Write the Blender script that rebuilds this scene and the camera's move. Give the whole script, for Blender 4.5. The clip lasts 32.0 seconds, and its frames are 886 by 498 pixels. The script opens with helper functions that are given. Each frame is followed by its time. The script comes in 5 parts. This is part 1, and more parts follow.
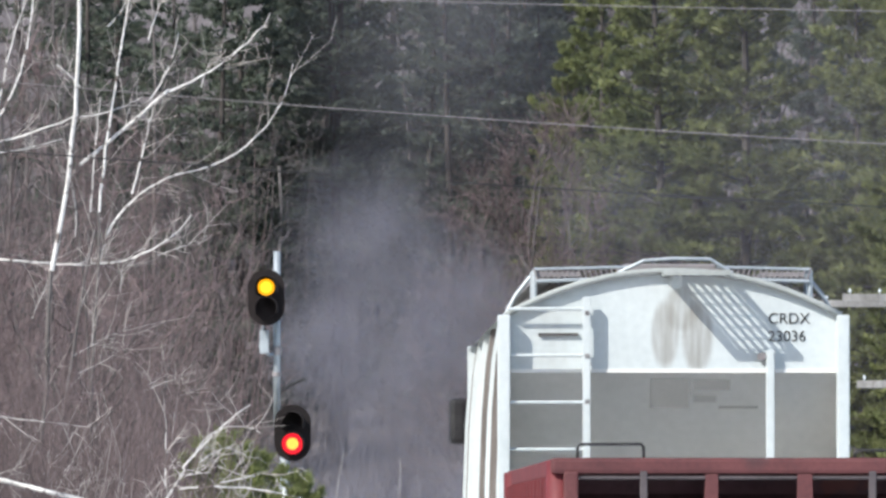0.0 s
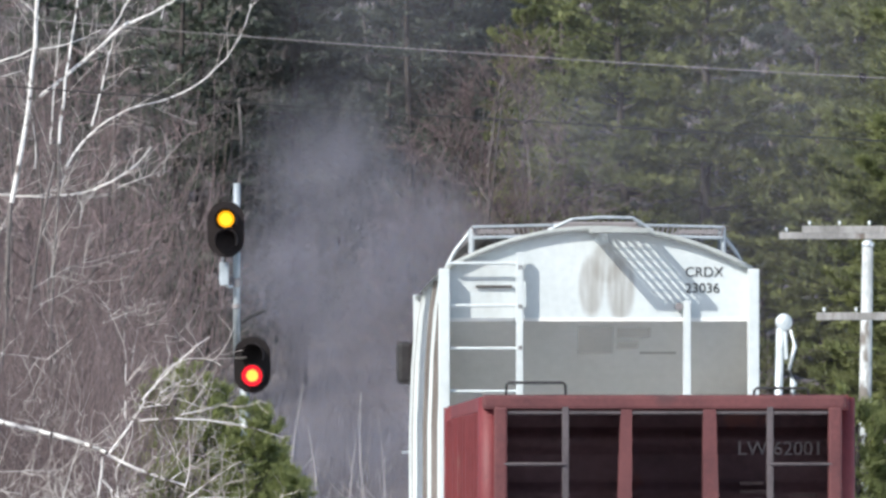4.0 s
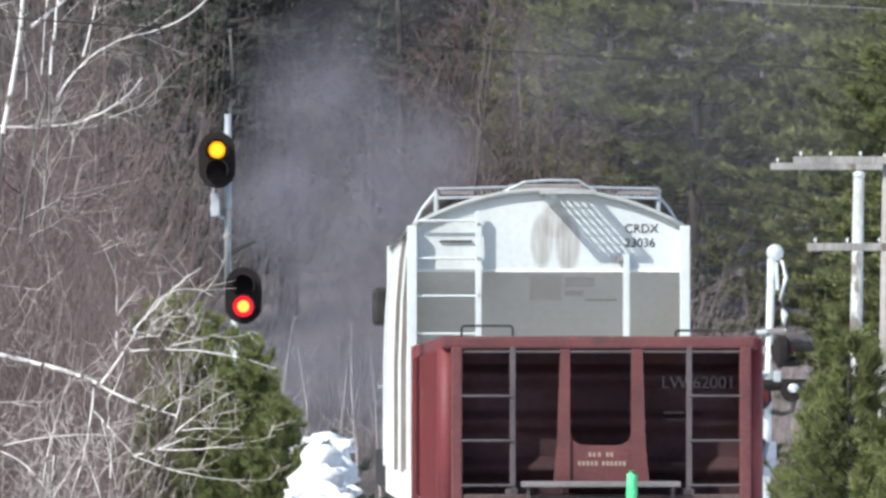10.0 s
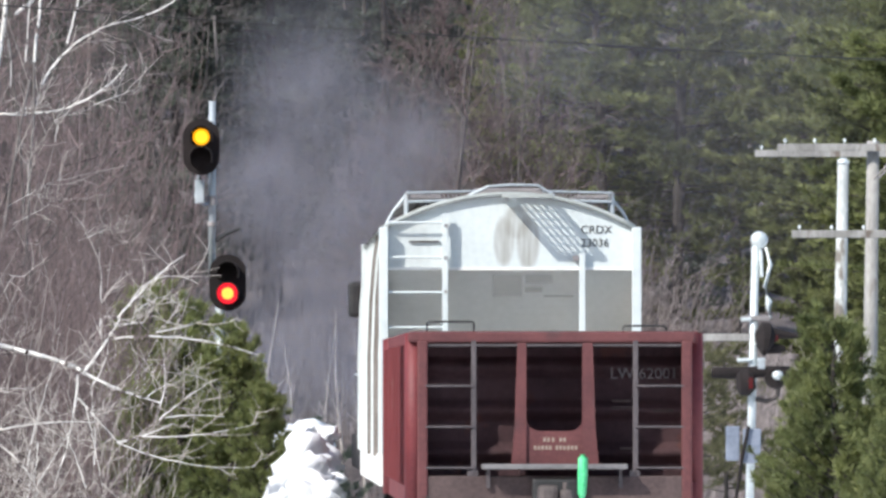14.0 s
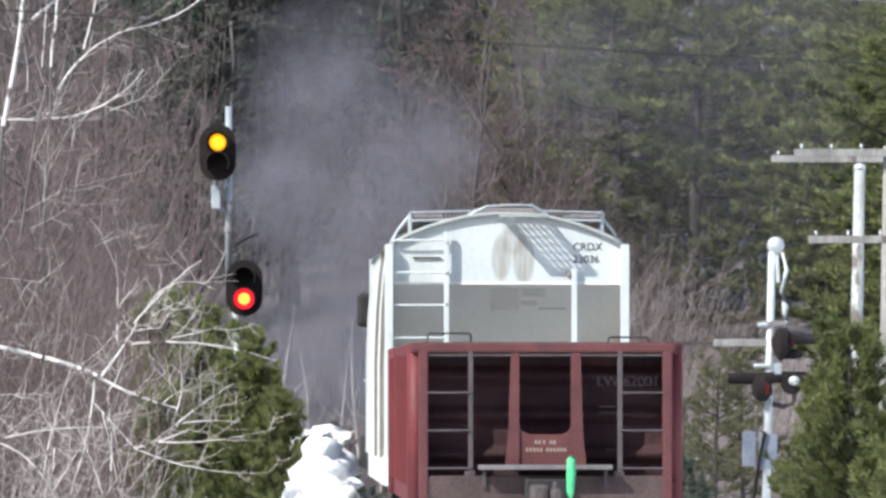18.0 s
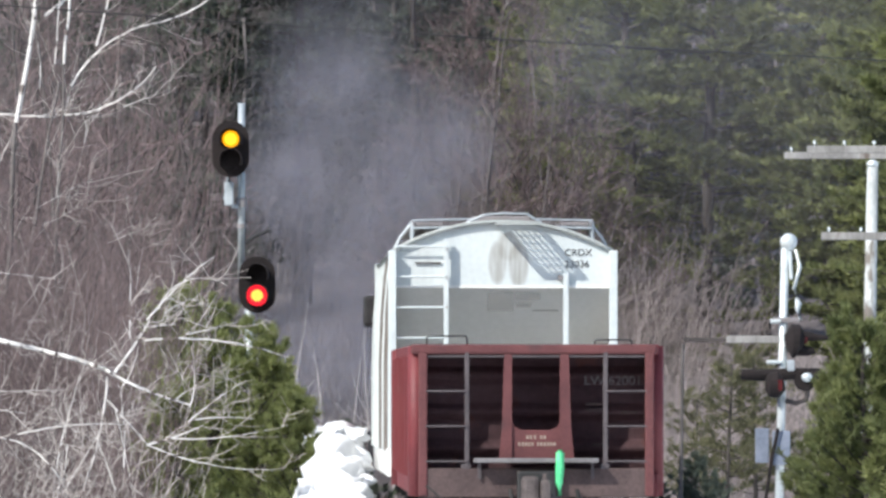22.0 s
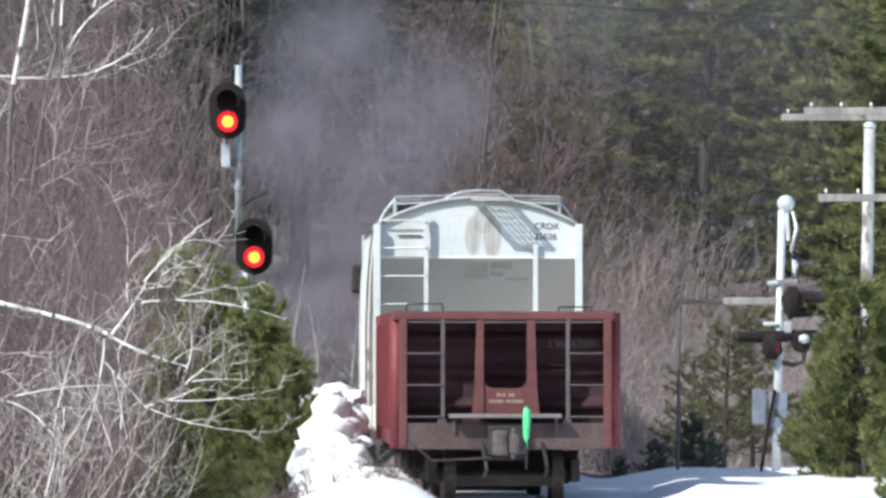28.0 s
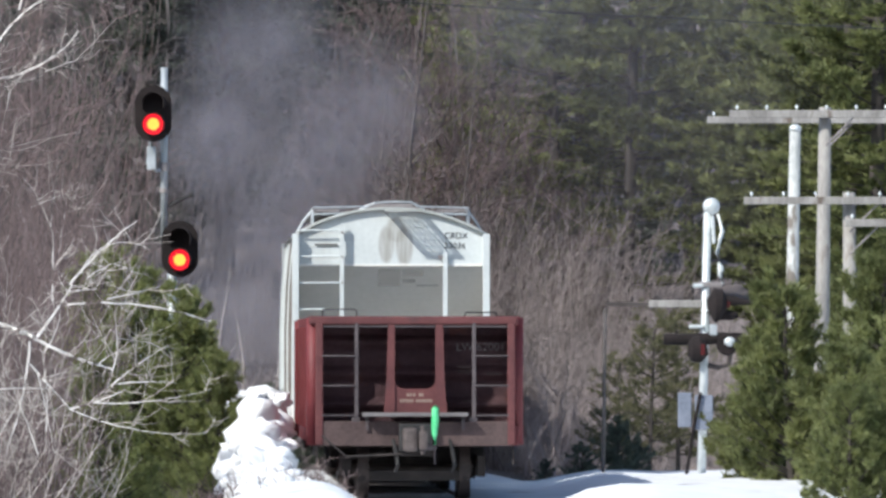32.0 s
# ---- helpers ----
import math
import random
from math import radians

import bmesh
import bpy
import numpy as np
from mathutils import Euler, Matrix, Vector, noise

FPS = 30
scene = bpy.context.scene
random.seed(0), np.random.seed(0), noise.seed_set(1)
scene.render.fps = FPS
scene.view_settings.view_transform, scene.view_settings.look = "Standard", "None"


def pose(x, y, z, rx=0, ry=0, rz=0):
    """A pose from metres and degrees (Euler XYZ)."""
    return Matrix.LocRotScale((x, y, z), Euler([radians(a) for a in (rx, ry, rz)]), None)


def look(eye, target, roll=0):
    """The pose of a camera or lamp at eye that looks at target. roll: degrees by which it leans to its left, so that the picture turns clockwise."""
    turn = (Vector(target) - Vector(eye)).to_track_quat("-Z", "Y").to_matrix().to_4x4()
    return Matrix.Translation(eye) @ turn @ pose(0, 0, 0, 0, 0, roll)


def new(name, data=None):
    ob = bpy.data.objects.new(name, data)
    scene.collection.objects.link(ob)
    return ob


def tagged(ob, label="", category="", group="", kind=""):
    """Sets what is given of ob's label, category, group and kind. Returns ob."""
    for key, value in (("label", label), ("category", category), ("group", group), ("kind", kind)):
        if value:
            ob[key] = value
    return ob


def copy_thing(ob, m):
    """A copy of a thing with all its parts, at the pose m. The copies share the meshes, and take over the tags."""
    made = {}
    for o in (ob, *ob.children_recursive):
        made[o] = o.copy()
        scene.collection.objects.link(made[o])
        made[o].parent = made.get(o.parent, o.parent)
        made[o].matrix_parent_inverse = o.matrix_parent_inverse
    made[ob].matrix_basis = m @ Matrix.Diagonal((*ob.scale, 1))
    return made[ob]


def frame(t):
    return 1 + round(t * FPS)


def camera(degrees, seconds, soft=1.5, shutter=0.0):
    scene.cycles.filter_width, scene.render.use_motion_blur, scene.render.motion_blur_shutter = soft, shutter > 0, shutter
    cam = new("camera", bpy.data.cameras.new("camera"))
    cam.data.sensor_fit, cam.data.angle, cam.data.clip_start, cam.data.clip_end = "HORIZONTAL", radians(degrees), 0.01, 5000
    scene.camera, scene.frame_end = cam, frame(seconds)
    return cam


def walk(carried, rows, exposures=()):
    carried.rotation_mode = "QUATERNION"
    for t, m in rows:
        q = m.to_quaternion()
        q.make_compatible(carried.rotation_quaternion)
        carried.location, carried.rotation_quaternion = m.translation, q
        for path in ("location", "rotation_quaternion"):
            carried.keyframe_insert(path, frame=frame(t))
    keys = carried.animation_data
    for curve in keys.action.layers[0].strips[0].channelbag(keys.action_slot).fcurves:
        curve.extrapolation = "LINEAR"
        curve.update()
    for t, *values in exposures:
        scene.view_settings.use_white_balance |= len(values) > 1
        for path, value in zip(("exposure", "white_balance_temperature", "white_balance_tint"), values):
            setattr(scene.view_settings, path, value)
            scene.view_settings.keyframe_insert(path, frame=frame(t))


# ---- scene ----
EYE = (0.0, 0.0, 2.09)
cam = camera(4.726, 32.0, soft=2.9)
# seconds, tilt up and turn to the left in degrees: hand-held on one spot
TILT_TURN = [
    (0.0, 1.535, 0.603), (0.5, 1.443, 0.506), (1.0, 1.309, 0.530), (1.5, 1.203, 0.524),
    (2.0, 1.175, 0.584), (2.5, 1.180, 0.561), (3.0, 1.180, 0.515), (3.5, 1.171, 0.437),
    (5.5, 1.230, 0.225), (6.0, 1.346, 0.087), (6.5, 1.268, 0.026), (7.0, 1.130, 0.160),
    (7.5, 1.032, 0.253), (8.0, 1.083, 0.386), (8.5, 1.115, 0.492), (9.0, 1.101, 0.506),
    (9.5, 1.000, 0.447), (10.0, 0.802, 0.341), (10.5, 0.663, 0.289), (11.0, 0.635, 0.353),
    (11.5, 0.626, 0.349), (12.0, 0.626, 0.290), (12.5, 0.667, 0.285), (13.0, 0.640, 0.285),
    (13.5, 0.690, 0.317), (14.0, 0.733, 0.257), (14.5, 0.788, 0.290), (16.5, 0.880, 0.204),
    (17.0, 0.746, 0.186), (17.5, 0.751, 0.262), (18.0, 0.762, 0.345), (18.5, 0.767, 0.361),
    (19.0, 0.783, 0.444), (19.5, 0.665, 0.363), (20.0, 0.695, 0.461), (20.5, 0.654, 0.552),
    (21.0, 0.716, 0.534), (21.5, 0.730, 0.521), (22.0, 0.744, 0.414), (22.5, 0.746, 0.476),
    (23.0, 0.813, 0.525), (23.5, 0.949, 0.506), (24.0, 1.037, 0.338), (24.5, 1.032, 0.278),
    (25.0, 0.984, 0.290), (25.5, 0.896, 0.301), (26.0, 0.769, 0.410), (26.5, 0.668, 0.437),
    (28.5, 0.533, 0.391), (29.0, 0.520, 0.410), (29.5, 0.453, 0.449), (30.0, 0.400, 0.391),
    (30.5, 0.425, 0.384), (31.0, 0.453, 0.298), (31.5, 0.497, 0.222), (32.0, 0.554, 0.001),
]
walk(cam, [(t, pose(*EYE, 90 + up, 0, turn)) for t, up, turn in TILT_TURN], exposures=[(0.0, 0.34, 6300, 8), (1.0, 0.44, 6300, 8), (3.0, 0.43, 6300, 8), (6.0, 0.40, 6300, 8), (12.0, 0.45, 6300, 8), (24.0, 0.45, 6300, 8), (29.0, 0.45, 6300, 8), (31.0, 0.24, 6300, 8), (32.0, 0.28, 6300, 8)])

# ---- daylight: clear late-winter sun from behind the camera's left shoulder ----
TO_SUN = Vector((-0.65, -0.60, 0.75)).normalized()
world = bpy.data.worlds.new("sky")
scene.world = world
world.use_nodes = True
wn = world.node_tree.nodes
sky = wn.new("ShaderNodeTexSky")
sky.sky_type, sky.sun_disc = "NISHITA", False
sky.sun_elevation = math.asin(TO_SUN.z)
sky.sun_rotation = math.atan2(TO_SUN.x, TO_SUN.y) % (2 * math.pi)
world.node_tree.links.new(sky.outputs[0], wn["Background"].inputs[0])
wn["Background"].inputs[1].default_value = 0.12
sun = new("sun", bpy.data.lights.new("sun", "SUN"))
sun.data.energy, sun.data.angle, sun.data.color = 3.9, radians(0.55), (1.0, 0.95, 0.88)
sun.matrix_world = look(TO_SUN * 100, (0, 0, 0))


# ---- materials ----
def surf(name, c1, c2, rough=0.7, metal=0.0, scale=2.0, fine=40.0, bump=0.2, spot=None, spot_at=0.62, spot_scale=1.3, stretch=(1, 1, 1), per_object=0.0, through_light=0.0, per_island=0.0):
    """Two-scale mottled surface; spot is a third colour in patches."""
    m = bpy.data.materials.new(name)
    m.use_nodes = True
    nt = m.node_tree
    n, link = nt.nodes, nt.links.new
    b = n["Principled BSDF"]
    b.inputs["Roughness"].default_value, b.inputs["Metallic"].default_value = rough, metal
    co = n.new("ShaderNodeTexCoord")
    mp = n.new("ShaderNodeMapping")
    mp.inputs["Scale"].default_value = stretch
    link(co.outputs["Object"], mp.inputs["Vector"])
    big, small = n.new("ShaderNodeTexNoise"), n.new("ShaderNodeTexNoise")
    for node, s, d in ((big, scale, 4), (small, fine, 3)):
        node.inputs["Scale"].default_value, node.inputs["Detail"].default_value = s, d
        link(mp.outputs[0], node.inputs["Vector"])
    add = n.new("ShaderNodeMath")
    add.operation = "MULTIPLY_ADD"
    add.inputs[1].default_value, add.inputs[2].default_value = 0.45, 0.0
    link(small.outputs[0], add.inputs[0])
    add2 = n.new("ShaderNodeMath")
    add2.operation = "MULTIPLY_ADD"
    add2.inputs[1].default_value = 0.75
    link(big.outputs[0], add2.inputs[0])
    link(add.outputs[0], add2.inputs[2])
    ramp = n.new("ShaderNodeValToRGB")
    ramp.color_ramp.elements[0].position, ramp.color_ramp.elements[1].position = 0.42, 0.76
    ramp.color_ramp.elements[0].color, ramp.color_ramp.elements[1].color = (*c1, 1), (*c2, 1)
    link(add2.outputs[0], ramp.inputs[0])
    out = ramp.outputs[0]
    if spot:
        pat = n.new("ShaderNodeTexNoise")
        pat.inputs["Scale"].default_value, pat.inputs["Detail"].default_value = spot_scale, 6
        link(mp.outputs[0], pat.inputs["Vector"])
        r2 = n.new("ShaderNodeValToRGB")
        r2.color_ramp.elements[0].position, r2.color_ramp.elements[1].position = spot_at, spot_at + 0.06
        link(pat.outputs[0], r2.inputs[0])
        mix = n.new("ShaderNodeMixRGB")
        mix.inputs[2].default_value = (*spot, 1)
        link(r2.outputs[0], mix.inputs[0])
        link(out, mix.inputs[1])
        out = mix.outputs[0]
    if per_object:
        info, hsv, ma = n.new("ShaderNodeObjectInfo"), n.new("ShaderNodeHueSaturation"), n.new("ShaderNodeMath")
        ma.operation, ma.inputs[1].default_value, ma.inputs[2].default_value = "MULTIPLY_ADD", per_object * 2, 1 - per_object
        link(info.outputs["Random"], ma.inputs[0])
        link(ma.outputs[0], hsv.inputs["Value"])
        link(out, hsv.inputs["Color"])
        out = hsv.outputs[0]
    if per_island:
        geo, hsv, ma = n.new("ShaderNodeNewGeometry"), n.new("ShaderNodeHueSaturation"), n.new("ShaderNodeMath")
        ma.operation, ma.inputs[1].default_value, ma.inputs[2].default_value = "MULTIPLY_ADD", per_island * 2, 1 - per_island
        link(geo.outputs["Random Per Island"], ma.inputs[0])
        link(ma.outputs[0], hsv.inputs["Value"])
        link(out, hsv.inputs["Color"])
        out = hsv.outputs[0]
    link(out, b.inputs["Base Color"])
    if bump:
        bp = n.new("ShaderNodeBump")
        bp.inputs["Strength"].default_value, bp.inputs["Distance"].default_value = bump, 0.02
        link(small.outputs[0], bp.inputs["Height"])
        link(bp.outputs[0], b.inputs["Normal"])
    if through_light:
        leaf, both = n.new("ShaderNodeBsdfTranslucent"), n.new("ShaderNodeMixShader")
        both.inputs[0].default_value = through_light
        link(out, leaf.inputs["Color"])
        link(b.outputs[0], both.inputs[1])
        link(leaf.outputs[0], both.inputs[2])
        link(both.outputs[0], n["Material Output"].inputs["Surface"])
    return m


def glow(name, colour, strength):
    m = bpy.data.materials.new(name)
    m.use_nodes = True
    b = m.node_tree.nodes["Principled BSDF"]
    b.inputs["Base Color"].default_value = (*[c * 0.3 for c in colour], 1)
    b.inputs["Emission Color"].default_value, b.inputs["Emission Strength"].default_value = (*colour, 1), strength
    return m


SNOW = surf("snow", (0.80, 0.82, 0.85), (0.92, 0.93, 0.94), 0.85, scale=1.2, fine=9, bump=0.6, spot=(0.40, 0.36, 0.33), spot_at=0.73, spot_scale=4.5)
GROUND = surf("snowy_ground", (0.74, 0.76, 0.80), (0.88, 0.89, 0.91), 0.85, scale=0.5, fine=6, bump=0.5, spot=(0.20, 0.15, 0.12), spot_at=0.64, spot_scale=0.5)
HILL = surf("leaf_litter", (0.115, 0.095, 0.095), (0.21, 0.18, 0.175), 0.95, scale=0.35, fine=3, bump=0.6)
WHITE_PAINT = surf("aged_white_paint", (0.56, 0.605, 0.605), (0.68, 0.725, 0.725), 0.5, scale=0.9, fine=14, bump=0.04)
def run_off(m, spots, colour):
    """Soft-edged vertical stains, (x, z, half width, half height, strength), laid over a material's colour."""
    n, link = m.node_tree.nodes, m.node_tree.links.new
    b = n["Principled BSDF"]
    col = b.inputs["Base Color"].links[0].from_socket
    co = n.new("ShaderNodeTexCoord")
    streak, sm = n.new("ShaderNodeTexNoise"), n.new("ShaderNodeMapping")
    sm.inputs["Scale"].default_value = (16, 1, 2.0)
    streak.inputs["Scale"].default_value, streak.inputs["Detail"].default_value = 1.0, 3
    link(co.outputs["Object"], sm.inputs[0])
    link(sm.outputs[0], streak.inputs["Vector"])
    for x, z, w, h, strength in spots:
        mp, ball, fall, mul, mix = (n.new("ShaderNode" + k) for k in ("Mapping", "TexGradient", "MapRange", "Math", "MixRGB"))
        mp.inputs["Location"].default_value = (-x / w, 0, -z / h)
        mp.inputs["Scale"].default_value = (1 / w, 0, 1 / h)
        ball.gradient_type = "SPHERICAL"
        fall.interpolation_type = "SMOOTHSTEP"
        fall.inputs["From Max"].default_value, fall.inputs["To Max"].default_value = 0.35, strength
        mul.operation = "MULTIPLY"
        link(co.outputs["Object"], mp.inputs[0])
        link(mp.outputs[0], ball.inputs[0])
        link(ball.outputs["Fac"], fall.inputs["Value"])
        link(fall.outputs[0], mul.inputs[0])
        link(streak.outputs[0], mul.inputs[1])
        link(mul.outputs[0], mix.inputs[0])
        link(col, mix.inputs[1])
        mix.inputs[2].default_value = (*colour, 1)
        col = mix.outputs[0]
    link(col, b.inputs["Base Color"])
    return m


END_WHITE = run_off(surf("stained_white_paint", (0.56, 0.605, 0.605), (0.68, 0.725, 0.725), 0.5, scale=0.9, fine=14, bump=0.04),
                    ((-0.07, 3.86, 0.15, 0.36, 1.1), (0.22, 3.84, 0.17, 0.38, 1.15), (0.08, 4.10, 0.20, 0.24, 0.8), (-1.2, 3.75, 0.3, 0.5, 0.3)), (0.27, 0.245, 0.215))
# brighter copy of the white paint, lifts hopper parts that lie in shade
LIFTED_WHITE = surf("shade_lifted_white_paint", (0.80, 0.795, 0.76), (0.90, 0.89, 0.86), 0.55, scale=0.8, fine=12, bump=0.05)
STENCIL = surf("faded_grey_stencil", (0.36, 0.35, 0.325), (0.44, 0.43, 0.40), 0.8, bump=0)
RIB_DARK = surf("dark_streaked_rib", (0.10, 0.085, 0.075), (0.30, 0.27, 0.25), 0.8, scale=1.5, fine=9, bump=0, stretch=(1, 1, 0.2))
GRIMY_WHITE = surf("grimy_white_paint", (0.30, 0.27, 0.25), (0.66, 0.65, 0.63), 0.6, scale=1.1, fine=9, bump=0.05, stretch=(1, 1, 0.25))
ROOF_PAINT = surf("dull_roof_paint", (0.30, 0.32, 0.31), (0.45, 0.47, 0.45), 0.6, scale=1.5, fine=20)
RED = surf("red_brown_paint", (0.122, 0.018, 0.022), (0.188, 0.034, 0.037), 0.6, scale=1.6, fine=22, bump=0.1, spot=(0.19, 0.075, 0.065), spot_at=0.66)
RED_END = surf("weathered_red_paint", (0.080, 0.023, 0.025), (0.142, 0.043, 0.043), 0.7, scale=2.2, fine=26, bump=0.15, spot=(0.070, 0.028, 0.030), spot_at=0.58)
DARK_END = surf("grimy_maroon_paint", (0.074, 0.038, 0.044), (0.132, 0.070, 0.076), 0.75, scale=1.8, fine=16, bump=0.15, spot=(0.16, 0.065, 0.058), spot_at=0.66, spot_scale=2.6)
GRIME = surf("brown_grime", (0.048, 0.031, 0.031), (0.105, 0.070, 0.066), 0.85, scale=3, fine=24, bump=0.3)
STEP_GREY = surf("scuffed_grey_steel", (0.13, 0.12, 0.125), (0.22, 0.205, 0.205), 0.6, 0.1, scale=3, fine=30)
LADDER = surf("mauve_grey_steel", (0.062, 0.050, 0.054), (0.112, 0.092, 0.096), 0.6, 0.1, scale=3, fine=30)
STEEL = surf("dull_grey_steel", (0.22, 0.20, 0.20), (0.36, 0.33, 0.33), 0.6, 0.3, scale=3, fine=30)
BLACK = surf("black_iron", (0.012, 0.012, 0.013), (0.035, 0.033, 0.033), 0.6, scale=4, fine=30)
WHEEL = surf("rusted_wheel_steel", (0.035, 0.027, 0.026), (0.085, 0.065, 0.06), 0.6, 0.3, scale=5, fine=40)
# black deepened to carry the shade below the cars
UNDERFRAME = surf("black_shaded_underframe", (0.018, 0.015, 0.015), (0.05, 0.04, 0.038), 0.8, scale=4, fine=30, bump=0.3)
# near-black colour that stands in for shade on the ground below the train
UNDER_SHADE = surf("under_shade_dark", (0.035, 0.033, 0.035), (0.085, 0.078, 0.078), 0.9, scale=4, fine=30, bump=0.6)
PINE_BARK = surf("dark_pine_bark", (0.045, 0.038, 0.035), (0.10, 0.086, 0.078), 0.9, scale=2, fine=14, bump=0.3, stretch=(1, 1, 0.3))
SIGNAL_BLACK = surf("sooty_signal_paint", (0.009, 0.006, 0.006), (0.020, 0.014, 0.014), 0.95, scale=4, fine=30, bump=0.1)
RAIL = surf("rail_steel", (0.20, 0.17, 0.15), (0.34, 0.30, 0.27), 0.4, 0.6, scale=4, fine=40)
GALV = surf("galvanised_pipe", (0.34, 0.38, 0.41), (0.54, 0.58, 0.61), 0.45, 0.3, scale=3, fine=30)
ALU = surf("aluminium_paint", (0.55, 0.60, 0.60), (0.78, 0.82, 0.82), 0.4, 0.25, scale=4, fine=30)
POLE_WOOD = surf("weathered_pole_wood", (0.20, 0.19, 0.18), (0.40, 0.385, 0.365), 0.85, scale=3, fine=30, bump=0.3, stretch=(1, 1, 0.25), spot=(0.16, 0.13, 0.11), spot_at=0.60, spot_scale=3.0)
POLE_PALE = surf("bleached_pole_wood", (0.34, 0.36, 0.36), (0.62, 0.64, 0.63), 0.75, scale=3, fine=24, bump=0.3, stretch=(1, 1, 0.35), spot=(0.17, 0.15, 0.13), spot_at=0.53, spot_scale=3.2)
BIRCH = surf("birch_bark", (0.68, 0.65, 0.62), (0.90, 0.88, 0.85), 0.8, scale=3, fine=12, bump=0.2, spot=(0.16, 0.13, 0.12), spot_at=0.58, spot_scale=5)
TWIG = surf("brown_twigs", (0.105, 0.074, 0.073), (0.250, 0.190, 0.188), 0.85, scale=0.5, fine=8, bump=0, per_object=0.2, per_island=0.5)
TWIG_MAUVE = surf("mauve_brown_twigs", (0.225, 0.188, 0.186), (0.44, 0.378, 0.368), 0.85, scale=0.6, fine=8, bump=0, per_island=0.4)
TWIG_FAR = surf("grey_brown_twigs", (0.095, 0.082, 0.084), (0.165, 0.145, 0.146), 0.9, scale=0.5, fine=8, bump=0, per_object=0.2)
TWIG_PALE = surf("pale_twigs", (0.42, 0.37, 0.34), (0.70, 0.65, 0.61), 0.8, scale=0.8, fine=10, bump=0, per_object=0.15)
BARK = surf("grey_brown_bark", (0.10, 0.088, 0.085), (0.20, 0.178, 0.172), 0.9, scale=2, fine=14, bump=0.3, per_object=0.25)
NEEDLE = surf("pine_needles", (0.118, 0.142, 0.056), (0.300, 0.322, 0.130), 0.65, scale=0.9, fine=4, bump=0, per_object=0.12, through_light=0.5, per_island=0.3)
NEEDLE_DARK = surf("spruce_needles", (0.088, 0.110, 0.092), (0.180, 0.205, 0.152), 0.7, scale=0.7, fine=6, bump=0, per_object=0.15, per_island=0.25, through_light=0.5)
NEEDLE_OLIVE = surf("dull_olive_needles", (0.115, 0.112, 0.062), (0.205, 0.198, 0.105), 0.7, scale=1.0, fine=6, bump=0, per_object=0.1, through_light=0.4, per_island=0.3)
NEEDLE_CEDAR = surf("young_pine_needles", (0.130, 0.155, 0.060), (0.330, 0.360, 0.145), 0.65, scale=1.6, fine=10, bump=0, through_light=0.5)
TIP_BROWN = surf("dark_brown_wood", (0.05, 0.042, 0.04), (0.10, 0.085, 0.08), 0.85, scale=3, fine=20)
LETTER_TAN = surf("tan_lettering", (0.26, 0.20, 0.16), (0.36, 0.28, 0.23), 0.7, bump=0)
COUPLER_RUST = surf("scaled_brown_steel", (0.06, 0.048, 0.046), (0.13, 0.105, 0.10), 0.7, 0.2, scale=5, fine=30, bump=0.4)
RELAY = surf("blue_grey_sheet_metal", (0.16, 0.185, 0.24), (0.26, 0.29, 0.36), 0.5, 0.1, scale=3, fine=20, bump=0.05)
LETTER = surf("black_lettering", (0.02, 0.02, 0.02), (0.04, 0.04, 0.04), 0.6, bump=0)
LETTER_PALE = surf("faded_white_lettering", (0.14, 0.118, 0.122), (0.21, 0.18, 0.182), 0.7, bump=0)
GREEN_FLAG = surf("bright_green_sleeve", (0.05, 0.52, 0.18), (0.17, 0.76, 0.36), 0.5, scale=6, fine=30, bump=0.2)
AMBER_LIT = glow("lit_amber_lens", (1.0, 0.40, 0.0), 1.1)
HOT_AMBER = glow("bright_amber_centre", (1.0, 0.62, 0.02), 1.3)
RED_LIT = glow("lit_red_lens", (1.0, 0.012, 0.03), 1.0)
HOT_RED = glow("bright_lamp_centre", (1.0, 0.48, 0.07), 1.4)
RED_GLASS = surf("dull_red_lens", (0.055, 0.004, 0.006), (0.09, 0.008, 0.010), 0.25, bump=0)
DARK_GLASS = surf("dark_lens", (0.02, 0.02, 0.025), (0.05, 0.05, 0.06), 0.1, bump=0)


# ---- mesh helpers ----
def mesh_of(name, verts, faces, material, smooth=False):
    me = bpy.data.meshes.new(name)
    me.from_pydata([tuple(v) for v in verts], [], faces)
    me.materials.append(material)
    me.update()
    if smooth:
        me.polygons.foreach_set("use_smooth", [True] * len(me.polygons))
    return me


